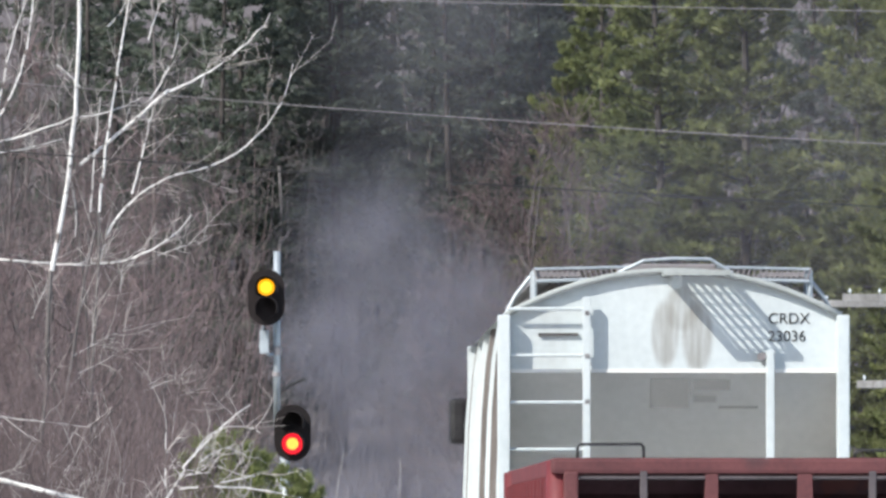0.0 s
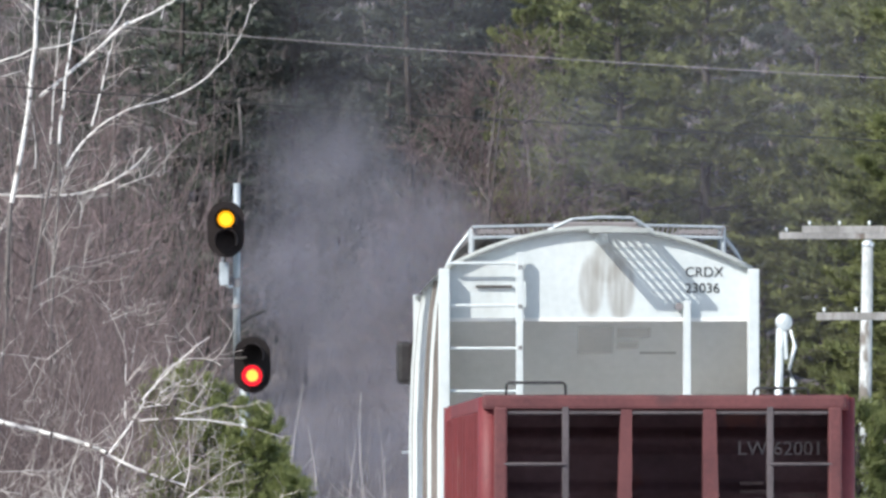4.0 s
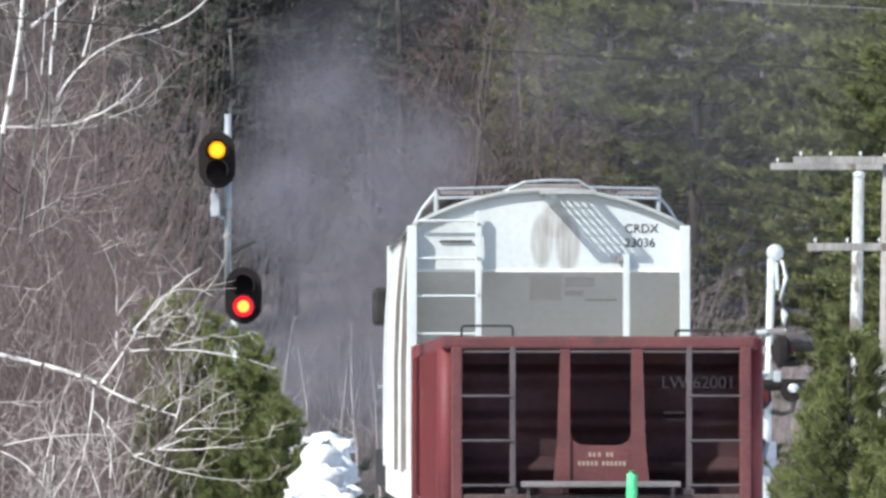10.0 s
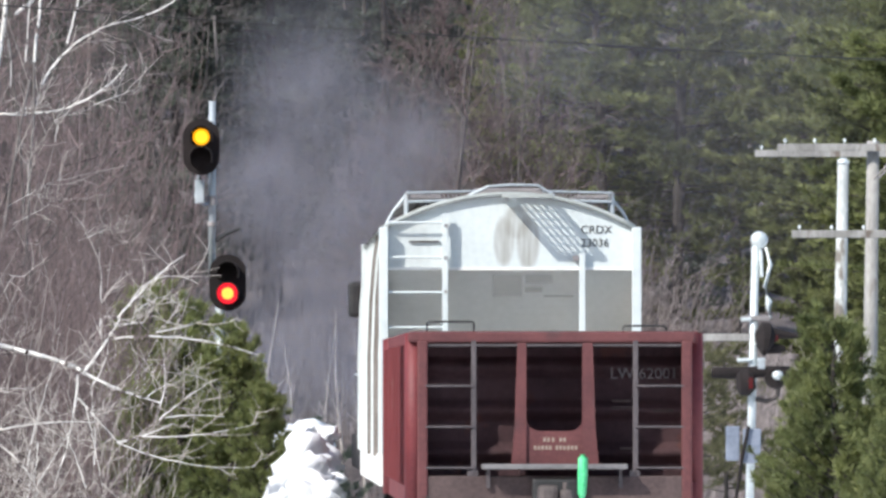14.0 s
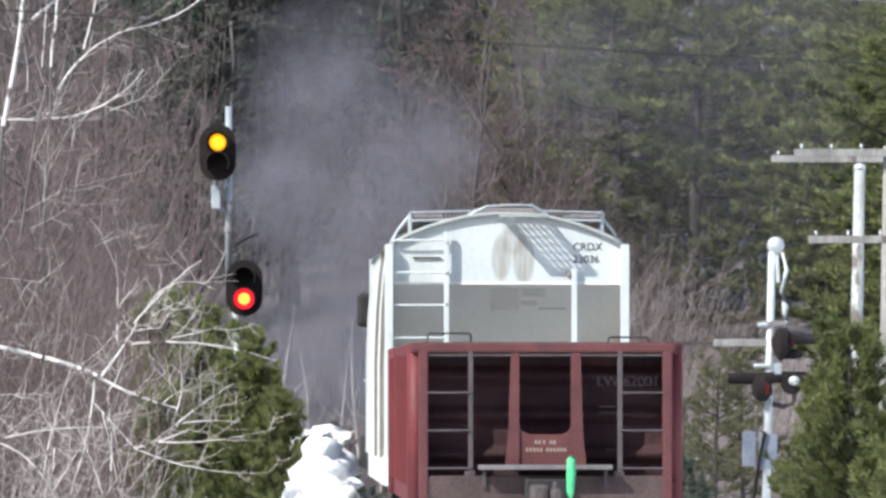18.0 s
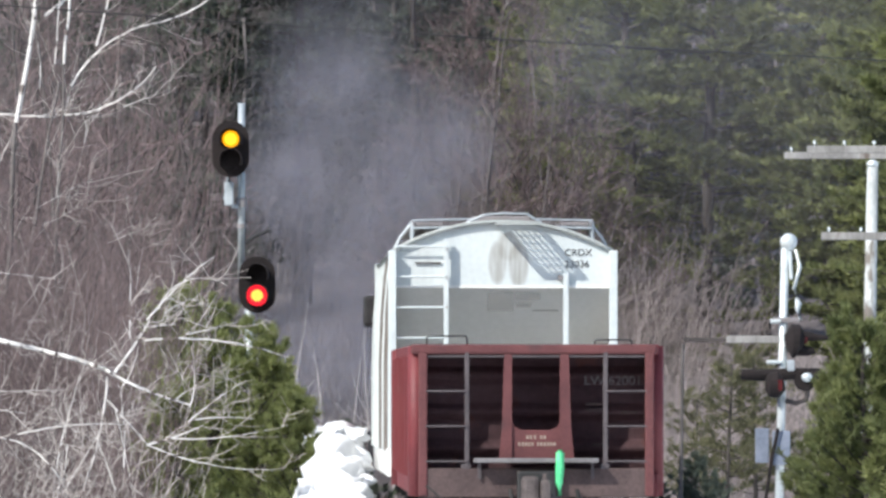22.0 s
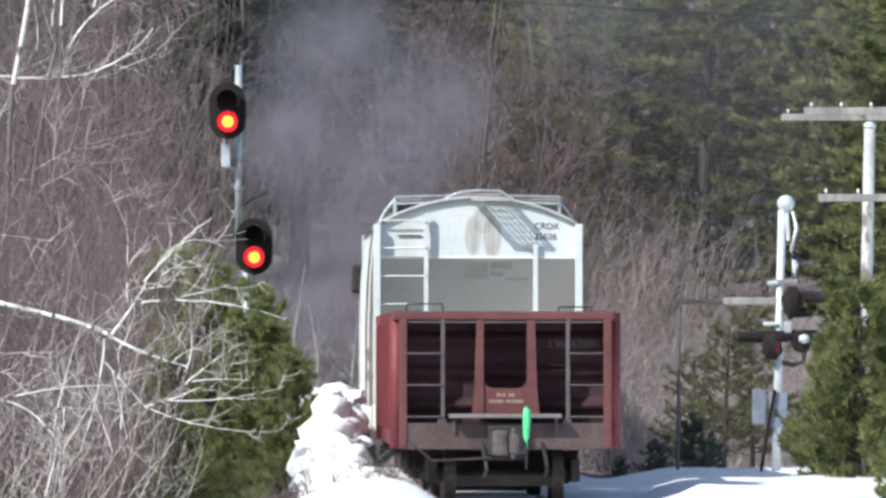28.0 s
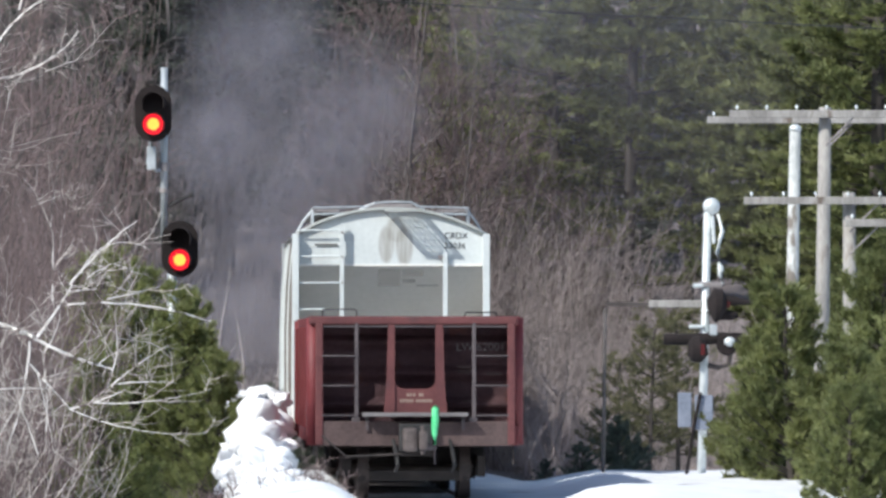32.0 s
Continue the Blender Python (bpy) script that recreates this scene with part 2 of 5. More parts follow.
def smoke_stuff(dense):
    """Thin smoke and haze: densest at a puff's heart, fading outwards, torn by noise."""
    m = bpy.data.materials.new("thin_smoke_haze")
    m.use_nodes = True
    n, link = m.node_tree.nodes, m.node_tree.links.new
    n.remove(n["Principled BSDF"])
    co, mp = n.new("ShaderNodeTexCoord"), n.new("ShaderNodeMapping")
    mp.inputs["Scale"].default_value = (1, 0.25, 1)
    ball = n.new("ShaderNodeTexGradient")
    ball.gradient_type = "SPHERICAL"
    wisp = n.new("ShaderNodeTexNoise")
    wisp.inputs["Scale"].default_value, wisp.inputs["Detail"].default_value = 2.2, 5
    link(co.outputs["Object"], mp.inputs[0])
    link(mp.outputs[0], ball.inputs[0])
    link(mp.outputs[0], wisp.inputs["Vector"])
    fall = n.new("ShaderNodeMapRange")
    fall.interpolation_type = "SMOOTHSTEP"
    fall.inputs["From Max"].default_value, fall.inputs["To Max"].default_value = 0.8, dense
    link(ball.outputs["Fac"], fall.inputs["Value"])
    mul = n.new("ShaderNodeMath")
    mul.operation = "MULTIPLY"
    link(fall.outputs[0], mul.inputs[0])
    link(wisp.outputs[0], mul.inputs[1])
    clear, dif, tra, body, mix = (n.new("ShaderNode" + k) for k in ("BsdfTransparent", "BsdfDiffuse", "BsdfTranslucent", "MixShader", "MixShader"))
    for s in (dif, tra):
        s.inputs["Color"].default_value = (0.39, 0.38, 0.44, 1)
    link(dif.outputs[0], body.inputs[1])
    link(tra.outputs[0], body.inputs[2])
    link(mul.outputs[0], mix.inputs[0])
    link(clear.outputs[0], mix.inputs[1])
    link(body.outputs[0], mix.inputs[2])
    link(mix.outputs[0], n["Material Output"].inputs[0])
    return m


SMOKE, HAZE, VEIL = smoke_stuff(0.56), smoke_stuff(0.26), smoke_stuff(0.20)


def part(name, bm, material, parent, label="", smooth=False):
    """Links a bmesh (or a mesh) as one mesh object under a thing or a part."""
    if isinstance(bm, bpy.types.Mesh):
        me = bm
    else:
        me = bpy.data.meshes.new(name)
        bmesh.ops.recalc_face_normals(bm, faces=bm.faces)
        bm.to_mesh(me)
        bm.free()
        me.materials.append(material)
        if smooth:
            me.polygons.foreach_set("use_smooth", [True] * len(me.polygons))
    ob = new(name, me)
    ob.parent = parent
    if label:
        tagged(ob, label)
    return ob


def thing(name, m, label, category, group="", kind=""):
    ob = new(name)
    ob.empty_display_size = 0.2
    ob.matrix_world = m
    return tagged(ob, label, category, group, kind)


def add_box(bm, x0, x1, y0, y1, z0, z1, bevel=0.0):
    r = bmesh.ops.create_cube(bm, size=1.0, matrix=Matrix.LocRotScale(((x0 + x1) / 2, (y0 + y1) / 2, (z0 + z1) / 2), None, (abs(x1 - x0), abs(y1 - y0), abs(z1 - z0))))
    if bevel:
        edges = list({e for v in r["verts"] for e in v.link_edges})
        bmesh.ops.bevel(bm, geom=edges, offset=bevel, segments=2, affect="EDGES", profile=0.6)
    return bm


def box(x0, x1, y0, y1, z0, z1, bevel=0.0):
    return add_box(bmesh.new(), x0, x1, y0, y1, z0, z1, bevel)


def add_rod(bm, a, b, r0, r1=None, sides=10):
    a, b = Vector(a), Vector(b)
    q = (b - a).to_track_quat("Z", "Y")
    bmesh.ops.create_cone(bm, cap_ends=True, segments=sides, radius1=r0, radius2=r0 if r1 is None else r1, depth=(b - a).length, matrix=Matrix.LocRotScale((a + b) / 2, q, None))
    return bm


def rod(a, b, r0, r1=None, sides=10):
    return add_rod(bmesh.new(), a, b, r0, r1, sides)


def tube(points, radii, sides=6):
    bm = bmesh.new()
    rings = []
    for i, p in enumerate(points):
        p = Vector(p)
        d = (Vector(points[min(i + 1, len(points) - 1)]) - Vector(points[max(i - 1, 0)])).normalized()
        q = d.to_track_quat("Z", "Y")
        r = radii[i] if hasattr(radii, "__len__") else radii
        rings.append([bm.verts.new(p + q @ Vector((r * math.cos(2 * math.pi * k / sides), r * math.sin(2 * math.pi * k / sides), 0))) for k in range(sides)])
    for a, b in zip(rings, rings[1:]):
        for k in range(sides):
            bm.faces.new((a[k], a[(k + 1) % sides], b[(k + 1) % sides], b[k]))
    bm.faces.new(rings[0][::-1])
    bm.faces.new(rings[-1])
    return bm


def add_ball(bm, c, r, sub=2, squash=(1, 1, 1), rough=0.0, seed=0):
    res = bmesh.ops.create_icosphere(bm, subdivisions=sub, radius=1.0)
    for v in res["verts"]:
        k = 1 + rough * noise.noise(v.co * 1.7 + Vector((seed * 3.1, seed * 1.7, seed)))
        v.co = Vector(c) + Vector((v.co.x * r * squash[0], v.co.y * r * squash[1], v.co.z * r * squash[2])) * k
    return bm


def prism(outline, y0, y1):
    """An outline of (x, z) drawn out along y."""
    bm = bmesh.new()
    a = [bm.verts.new((x, y0, z)) for x, z in outline]
    b = [bm.verts.new((x, y1, z)) for x, z in outline]
    bm.faces.new(a)
    bm.faces.new(b[::-1])
    for i in range(len(a)):
        j = (i + 1) % len(a)
        bm.faces.new((a[j], a[i], b[i], b[j]))
    return bm


def writing(body, size, material, parent, x, y, z, name="lettering", label=""):
    """Painted letters that face the camera's side (-y), their left end at x."""
    cu = bpy.data.curves.new(name, "FONT")
    cu.body, cu.size, cu.extrude = body, size, 0.002
    tmp = bpy.data.objects.new("tmp", cu)
    scene.collection.objects.link(tmp)
    me = bpy.data.meshes.new_from_object(tmp.evaluated_get(bpy.context.evaluated_depsgraph_get()))
    bpy.data.objects.remove(tmp)
    bpy.data.curves.remove(cu)
    me.transform(Matrix.Translation((x, y, z)) @ Matrix.Rotation(radians(90), 4, "X"))
    me.materials.clear()
    me.materials.append(material)
    return part(name, me, material, parent, label)


# ---- the lie of the land ----
def track_x(y):
    return 0.727 - 0.0252 * (y - 110.4)


def ease(a, b, v):
    t = max(0.0, min(1.0, (v - a) / (b - a)))
    return t * t * (3 - 2 * t)


def track_z(y):
    """The line humps a little short of the crossing and dips past it."""
    return 0.06 * math.exp(-((y - 95) / 17) ** 2) - 0.03 * ease(122, 138, y)


def ground_z(x, y):
    d = abs(x - track_x(y))
    z = -0.30 + 0.12 * noise.noise(Vector((x * 0.35, y * 0.12, 0)))
    bed = max(0.0, min(1.0, (3.2 - d) / 1.2))
    z = z * (1 - bed) - 0.05 * bed
    if x < track_x(y) - 3.5:
        z -= min(0.5, (track_x(y) - 3.5 - x) * 0.2)
    if x > track_x(y) + 2.0 and 148 < y < 186:
        f = min(1.0, (x - track_x(y) - 2.0) / 1.2) * min(1.0, (y - 148) / 14) * min(1.0, (186 - y) / 8)
        z = z * (1 - f) + (0.14 + 0.05 * noise.noise(Vector((x * 0.9, y * 0.5, 7)))) * f
    # ploughed ridge between the line and the road, falling away to the right
    e = x - track_x(y)
    ridge = ease(1.75, 2.6, e + 0.25 * noise.noise(Vector((y * 0.35, 3, 1)))) * ease(137, 148, y) * (1 - ease(150.5, 155, y)) * (1 - ease(4.9, 5.8, e))
    if ridge > 0:
        z += ridge * (0.30 - 0.055 * max(0.0, e - 2.4) + 0.05 * noise.noise(Vector((x * 1.4, y * 0.3, 12))) - z)
    if y > 205:
        z += (y - 205) * 0.135 + 0.8 * noise.noise(Vector((x * 0.05, y * 0.03, 4)))
    return z


def ground_sheet():
    xs = sorted(set([-1500, -600, -250, -120, -70] + list(range(-50, -10, 5)) + [x * 0.5 for x in range(-20, 29)] + list(range(15, 55, 5)) + [70, 120, 250, 600, 1500]))
    ys = sorted(set([-1500, -500, -150, -50, -10] + list(range(0, 130, 10)) + [y * 1.0 for y in range(130, 206)] + list(range(210, 420, 10)) + [480, 560]))
    verts = [(x, y, ground_z(x, y)) for y in ys for x in xs]
    verts += [(x, 1500, ground_z(x, 560)) for x in xs]
    w = len(xs)
    faces = [(j * w + i, j * w + i + 1, (j + 1) * w + i + 1, (j + 1) * w + i) for j in range(len(ys)) for i in range(w - 1)]
    me = mesh_of("ground", verts, faces, GROUND, True)
    me.materials.append(HILL)
    for p in me.polygons:
        if p.center.y > 196 or p.center.x < -4.2 - 0.02 * (p.center.y - 110) or abs(p.center.x) > 60:
            p.material_index = 1
    return tagged(new("ground", me), "old snow over brown leaf litter, rising into a wooded hill", "ground", kind="structure")


ground_sheet()


def railway():
    top = thing("railway_track", Matrix(), "snowed-in single railway track with rusty rails", "track", kind="structure")
    for side in (-0.75, 0.75):
        bm = bmesh.new()
        section = [(-0.07, -0.16), (0.07, -0.16), (0.07, -0.14), (0.01, -0.13), (0.01, -0.04), (0.035, -0.03), (0.035, 0.0), (-0.035, 0.0), (-0.035, -0.03), (-0.01, -0.04), (-0.01, -0.13), (-0.07, -0.14)]
        rings = [[bm.verts.new((track_x(y) + side + px, y, track_z(y) + pz)) for px, pz in section] for y in range(40, 336, 5)]
        for p, q in zip(rings, rings[1:]):
            for i in range(12):
                bm.faces.new((p[i], p[(i + 1) % 12], q[(i + 1) % 12], q[i]))
        bm.faces.new(rings[0])
        bm.faces.new(rings[-1])
        part("rail", bm, RAIL, top, "rusty steel rail")
    # dark strip and sleepers farther along, put in for the shade under the cars
    verts = []
    n = 90
    for j in range(n + 1):
        y = 163.0 + 168 * j / n
        for i in range(9):
            x = -0.68 + 1.36 * i / 8
            start = 0.02 * noise.noise(Vector((x * 6, y * 2.0, 3)))
            verts.append((track_x(y) + x, y + (0.5 * noise.noise(Vector((x * 4, 1, 1))) if j == 0 else 0), track_z(y) - 0.022 + start))
    faces = [(j * 9 + i, j * 9 + i + 1, (j + 1) * 9 + i + 1, (j + 1) * 9 + i) for j in range(n) for i in range(8)]
    part("ballast", mesh_of("ballast", verts, faces, UNDER_SHADE), UNDER_SHADE, top, "dark strip between the rails, put in for the shade under the cars")
    for j in range(40):
        y = 163.8 + 0.55 * j
        part("sleeper", box(track_x(y) - 0.66, track_x(y) + 0.66, y - 0.11, y + 0.11, -0.13, -0.018, 0.01), TIP_BROWN, top, "dark timber sleeper")


railway()


def snow_bank():
    """Ploughed lumps heaped along the left of the track."""
    rng = random.Random(5)
    top = thing("snow_bank", pose(0, 0, 0), "ploughed bank of chunky white snow beside the track", "snow")
    for k in range(150):
        y = 153 + 24 * rng.random()
        t = rng.random()
        r = 0.12 + 0.24 * rng.random() ** 1.5
        h = 1.55 * (1 - 0.5 * t) * max(0.4, min(1.0, (y - 150) / 9))
        x = track_x(y) - 1.70 - 1.25 * r - 0.50 * t
        bm = bmesh.new()
        add_ball(bm, (x, y, -0.1 + h * rng.uniform(0.3, 1.0)), r, 3, (1.15, 1.3, 0.85), 0.9, k)
        part("snow_lump", bm, SNOW, top, smooth=True)
    for k in range(26):
        y = 149 + 6 * rng.random()
        x = track_x(y) - 1.72 - 0.95 * rng.random()
        bm = bmesh.new()
        add_ball(bm, (x, y, -0.1 + 0.4 * rng.random()), 0.08 + 0.20 * rng.random(), 3, (1.2, 1.2, 0.7), 0.8, k + 200)
        part("snow_lump", bm, SNOW, top, smooth=True)
    for k in range(22):
        y = 154 + 22 * k / 21
        bm = bmesh.new()
        add_ball(bm, (track_x(y) - 2.22, y, -0.15), 0.36, 3, (0.9, 2.2, 3.4 * max(0.4, min(1.0, (y - 150) / 9))), 0.6, k + 90)
        part("snow_mound", bm, SNOW, top, smooth=True)


snow_bank()


def snow_drift():
    """A smooth wind-packed drift against the near rail."""
    n, m = 44, 40
    verts = []
    for j in range(m + 1):
        y = 126 + 23 * j / m
        along = min(1.0, (149 - y) / 2.5) * min(1.0, (y - 125.5) / 6)
        along = along * along * (3 - 2 * along)
        for i in range(n + 1):
            u = i / n
            x = track_x(y) - 0.78 - 2.5 * u
            side = (math.sin(math.pi * min(1.0, u / 0.62)) if u < 0.31 else math.cos(math.pi / 2 * (u - 0.31) / 0.69)) ** 0.8
            z = -0.20 + (0.54 + 0.05 * noise.noise(Vector((x * 1.3, y * 0.5, 2)))) * max(0.0, side) * along + 0.03 * noise.noise(Vector((x * 3, y * 1.6, 5)))
            verts.append((x, y, z))
    w = n + 1
    faces = [(j * w + i + 1, j * w + i, (j + 1) * w + i, (j + 1) * w + i + 1) for j in range(m) for i in range(n)]
    base = len(verts)
    rim = [i for i in range(w)] + [j * w + n for j in range(1, m + 1)] + [m * w + i for i in range(n - 1, -1, -1)] + [j * w for j in range(m - 1, 0, -1)]
    verts += [(verts[i][0], verts[i][1], -0.5) for i in rim]
    faces += [(rim[k], rim[(k + 1) % len(rim)], base + (k + 1) % len(rim), base + k) for k in range(len(rim))]
    faces.append(tuple(base + k for k in range(len(rim))))
    return tagged(new("snow_drift", mesh_of("snow_drift", verts, faces, SNOW, True)), "smooth white snow drift beside the near rail", "snow")


snow_drift()


# ---- rolling stock ----
def bogie(parent, y):
    """A two-axle truck: side frames, wheels, axles."""
    for s in (-1, 1):
        part("side_frame", prism([(s * 0.98 - 0.06, 0.32), (s * 0.98 + 0.06, 0.32), (s * 0.98 + 0.06, 0.62), (s * 0.98 - 0.06, 0.62)], y - 1.15, y + 1.15), UNDERFRAME, parent)
    part("bolster", box(-1.05, 1.05, y - 0.2, y + 0.2, 0.40, 0.74, 0.03), UNDERFRAME, parent)
    for dy in (-1.22, -0.45, 0.45, 1.22):
        part("brake_beam", box(-0.80, 0.80, y + dy - 0.05, y + dy + 0.05, 0.26, 0.42, 0.02), UNDERFRAME, parent)
    for dy in (-0.86, 0.86):
        ax = part("axle", rod((-0.9, y + dy, 0.42), (0.9, y + dy, 0.42), 0.075), WHEEL, parent)
        for s in (-1, 1):
            bm = bmesh.new()
            add_rod(bm, (s * 0.70, y + dy, 0.42), (s * 0.82, y + dy, 0.42), 0.42, sides=28)
            add_rod(bm, (s * 0.66, y + dy, 0.42), (s * 0.70, y + dy, 0.42), 0.445, sides=28)
            add_rod(bm, (s * 0.60, y + dy, 0.42), (s * 0.90, y + dy, 0.42), 0.13, sides=14)
            part("wheel", bm, WHEEL, ax)


def coupler(parent, y, s):
    bm = bmesh.new()
    add_box(bm, -0.08, 0.08, y, y + s * 0.45, 0.80, 0.96, 0.015)
    add_box(bm, -0.20, 0.02, y + s * 0.36, y + s * 0.66, 0.70, 1.04, 0.06)
    add_box(bm, 0.03, 0.16, y + s * 0.42, y + s * 0.74, 0.72, 1.00, 0.05)
    add_rod(bm, (0.09, y + s * 0.6, 0.66), (0.09, y + s * 0.6, 1.07), 0.03)
    part("coupler", bm, COUPLER_RUST, parent, "rusty knuckle coupler")


def gondola():
    g = thing("gondola_car", Matrix(), "worn red-brown steel gondola rail car, end towards the camera", "rail car")
    L, top = 15.6, 2.65
    # sides with a floor
    for s in (-1, 1):
        side = part("side", box(s * 1.40 - 0.02, s * 1.40 + 0.02, 0.10, L - 0.10, 0.95, top - 0.08), RED, g)
        part("top_rail", box(s * 1.44 - 0.07, s * 1.44 + 0.07, 0.12, L - 0.12, top - 0.13, top, 0.015), RED, side)
        part("side_sill", box(s * 1.44 - 0.06, s * 1.44 + 0.06, 0.12, L - 0.12, 0.78, 1.06, 0.01), RED, side)
        for k in range(13):
            y = 0.75 + k * (L - 1.5) / 12
            part("stake", prism([(s * 1.42, 0.95), (s * 1.57, 1.02), (s * 1.57, top - 0.16), (s * 1.42, top - 0.08)][::s], y - 0.08, y + 0.08), RED, side)
    part("floor", box(-1.4, 1.4, 0.1, L - 0.1, 1.05, 1.12), GRIME, g)
    part("centre_sill", box(-0.3, 0.3, 0.3, L - 0.3, 0.62, 1.05, 0.01), UNDERFRAME, g)
    for y0, s in ((0.0, 1), (L, -1)):
        near = s == 1
        # pressed end sheet set back behind the posts
        wave = []
        n = 60
        for i in range(n + 1):
            z = 1.05 + (top - 0.06 - 1.05) * i / n
            wave.append((z, y0 + s * (0.66 - 0.10 * max(0, math.cos(2 * math.pi * (z - 1.37) / 0.45)) ** 1.2)))
        bm = bmesh.new()
        rows = [[bm.verts.new((x, y + dy, z)) for z, y in wave] for x, dy in ((-1.38, 0), (1.38, 0))]
        for i in range(n):
            bm.faces.new((rows[0][i], rows[0][i + 1], rows[1][i + 1], rows[1][i]))
        bmesh.ops.solidify(bm, geom=bm.faces[:], thickness=0.02)
        end = part("end_sheet", bm, DARK_END, g, "dark grimy corrugated end sheet")
        ya, yb = sorted((y0, y0 + s * 0.16))
        part("top_chord", box(-1.54, 1.48, ya, yb + 0.02, top - 0.12, top, 0.03), RED_END, g)
        part("top_shelf", box(-1.40, 1.40, min(y0 + s * 0.12, y0 + s * 0.70), max(y0 + s * 0.12, y0 + s * 0.70), top - 0.075, top - 0.02), RED, g, "red shelf plate behind the top chord")
        for side in (-1, 1):
            bm = bmesh.new()
            add_box(bm, side * 1.39 - 0.055, side * 1.39 + 0.055, ya - 0.02, yb, 0.79, top - 0.10, 0.02)
            part("corner_post", bm, RED_END, g)
            part("corner_web", box(side * 1.385 - 0.02, side * 1.385 + 0.02, min(y0 + s * 0.1, y0 + s * 0.68), max(y0 + s * 0.1, y0 + s * 0.68), 1.0, top - 0.1), RED_END, g)
            bm = bmesh.new()
            set_back = 0.15 if side < 0 else 0.36
            add_rod(bm, (side * 1.47, y0 + s * set_back, 0.79), (side * 1.47, y0 + s * set_back, top - 0.02), 0.105, sides=16)
            part("rounded_corner", bm, RED, g, smooth=True)
        if near:
            for side, w in ((-1, 0.047), (1, 0.055)):
                x = side * 0.345
                part("end_post", prism([(x - w, top - 0.12), (x - w - (0.03 if side < 0 else 0), 1.60), (x - w - (0.07 if side < 0 else 0.0), 1.20), (x + w + (0.07 if side > 0 else 0), 1.20), (x + w + (0.0 if side < 0 else 0.03), 1.60), (x + w, top - 0.12)], ya, yb), RED_END, g, "rust-red end post")
                part("post_web", box(x - 0.02, x + 0.02, ya + 0.05, ya + 0.60, 1.13, top - 0.10), DARK_END, g, "deep dark web behind the post")
            # gusset plate with rounded upper corners
            pts = [(-0.33, 1.19), (0.33, 1.19), (0.33, 1.80)]
            for k in range(6):
                a = math.pi / 2 * k / 5
                pts.append((0.29 - 0.14 + 0.14 * math.cos(a) * 1.0, 1.72 - 0.12 * math.sin(a)))
            for k in range(6):
                a = math.pi / 2 * k / 5
                pts.append((-0.15 - 0.14 * math.sin(a), 1.60 + 0.12 - 0.12 * math.cos(a)))
            pts.append((-0.33, 1.80))
            plate = part("gusset_plate", prism(pts, ya + 0.03, ya + 0.05), RED_END, g, "rust-red gusset plate")
            for z, xs in ((1.49, (-0.12, -0.08, -0.03, 0.05, 0.09)), (1.405, (-0.22, -0.18, -0.14, -0.10, -0.06, 0.01, 0.05, 0.09, 0.13, 0.17, 0.21))):
                for xa in xs:
                    part("faded_text_bar", box(xa, xa + 0.027, ya + 0.026, ya + 0.031, z, z + 0.042), LETTER_TAN, plate)
            for side in (-1, 1):
                x = side * 0.85
                st = part("ladder_stile", box(x - 0.028, x + 0.028, ya + 0.0, ya + 0.07, 1.14, top - 0.1, 0.008), LADDER, g, "grey steel ladder stile")
                part("stile_foot", box(x - 0.07, x + 0.05, ya, ya + 0.10, 1.12, 1.19, 0.02), LADDER, st)
                for z in (2.075, 1.645, 1.215):
                    part("rung", rod((side * 0.85, ya - 0.01, z), (side * 1.36, ya - 0.01, z), 0.013), LADDER, g)
            part("grab_rail", rod((-1.34, ya + 0.02, 2.50), (1.34, ya + 0.02, 2.50), 0.014), LADDER, g)
            for xa, xb, h in ((-1.34, -0.85, 0.10), (0.72, 1.17, 0.055)):
                part("top_handle", tube([(xa, ya + 0.05, top - 0.03), (xa, ya + 0.05, top + h - 0.02), (xa + 0.02, ya + 0.05, top + h), (xb - 0.02, ya + 0.05, top + h), (xb, ya + 0.05, top + h - 0.02), (xb, ya + 0.05, top - 0.03)], 0.013), BLACK, g, "bent dark grab iron")
            part("end_step", box(-0.77, 0.76, ya - 0.22, ya + 0.1, 1.20, 1.255, 0.012), STEP_GREY, g, "grey steel end platform")
            for x in (-0.7, 0.69):
                part("step_bracket", prism([(x - 0.02, 1.2), (x + 0.02, 1.2), (x + 0.02, 1.0), (x - 0.02, 1.0)], ya - 0.05, ya + 0.1), LADDER, g)
            # car lettering on the end sheet
            writing("LW", 0.168, LETTER_PALE, end, 0.60, y0 + 0.555, 2.15)
            writing("62001", 0.168, LETTER_PALE, end, 0.90, y0 + 0.555, 2.15)
            for k, (x, z, w) in enumerate(((0.62, 1.90, 0.2), (0.62, 1.83, 0.25), (1.05, 1.80, 0.22), (0.70, 1.40, 0.2))):
                part("stencil_bar", box(x, x + w, y0 + 0.548, y0 + 0.553, z, z + 0.03), GRIME, end)
            # end-of-train marker in a bright sleeve
            flag = part("marker_flag", tube([(0.265, ya - 0.66, 0.80), (0.262, ya - 0.66, 0.95), (0.27, ya - 0.65, 1.15), (0.275, ya - 0.66, 1.32), (0.272, ya - 0.66, 1.36)], [0.03, 0.045, 0.055, 0.055, 0.03], 10), GREEN_FLAG, g, "bright green plastic marker flag", True)
            part("flag_staff", rod((0.265, ya - 0.65, 0.50), (0.265, ya - 0.65, 0.82), 0.012), LADDER, flag)
            part("flag_clamp", box(0.1, 0.29, ya - 0.66, ya - 0.60, 0.72, 0.80, 0.01), LADDER, flag)
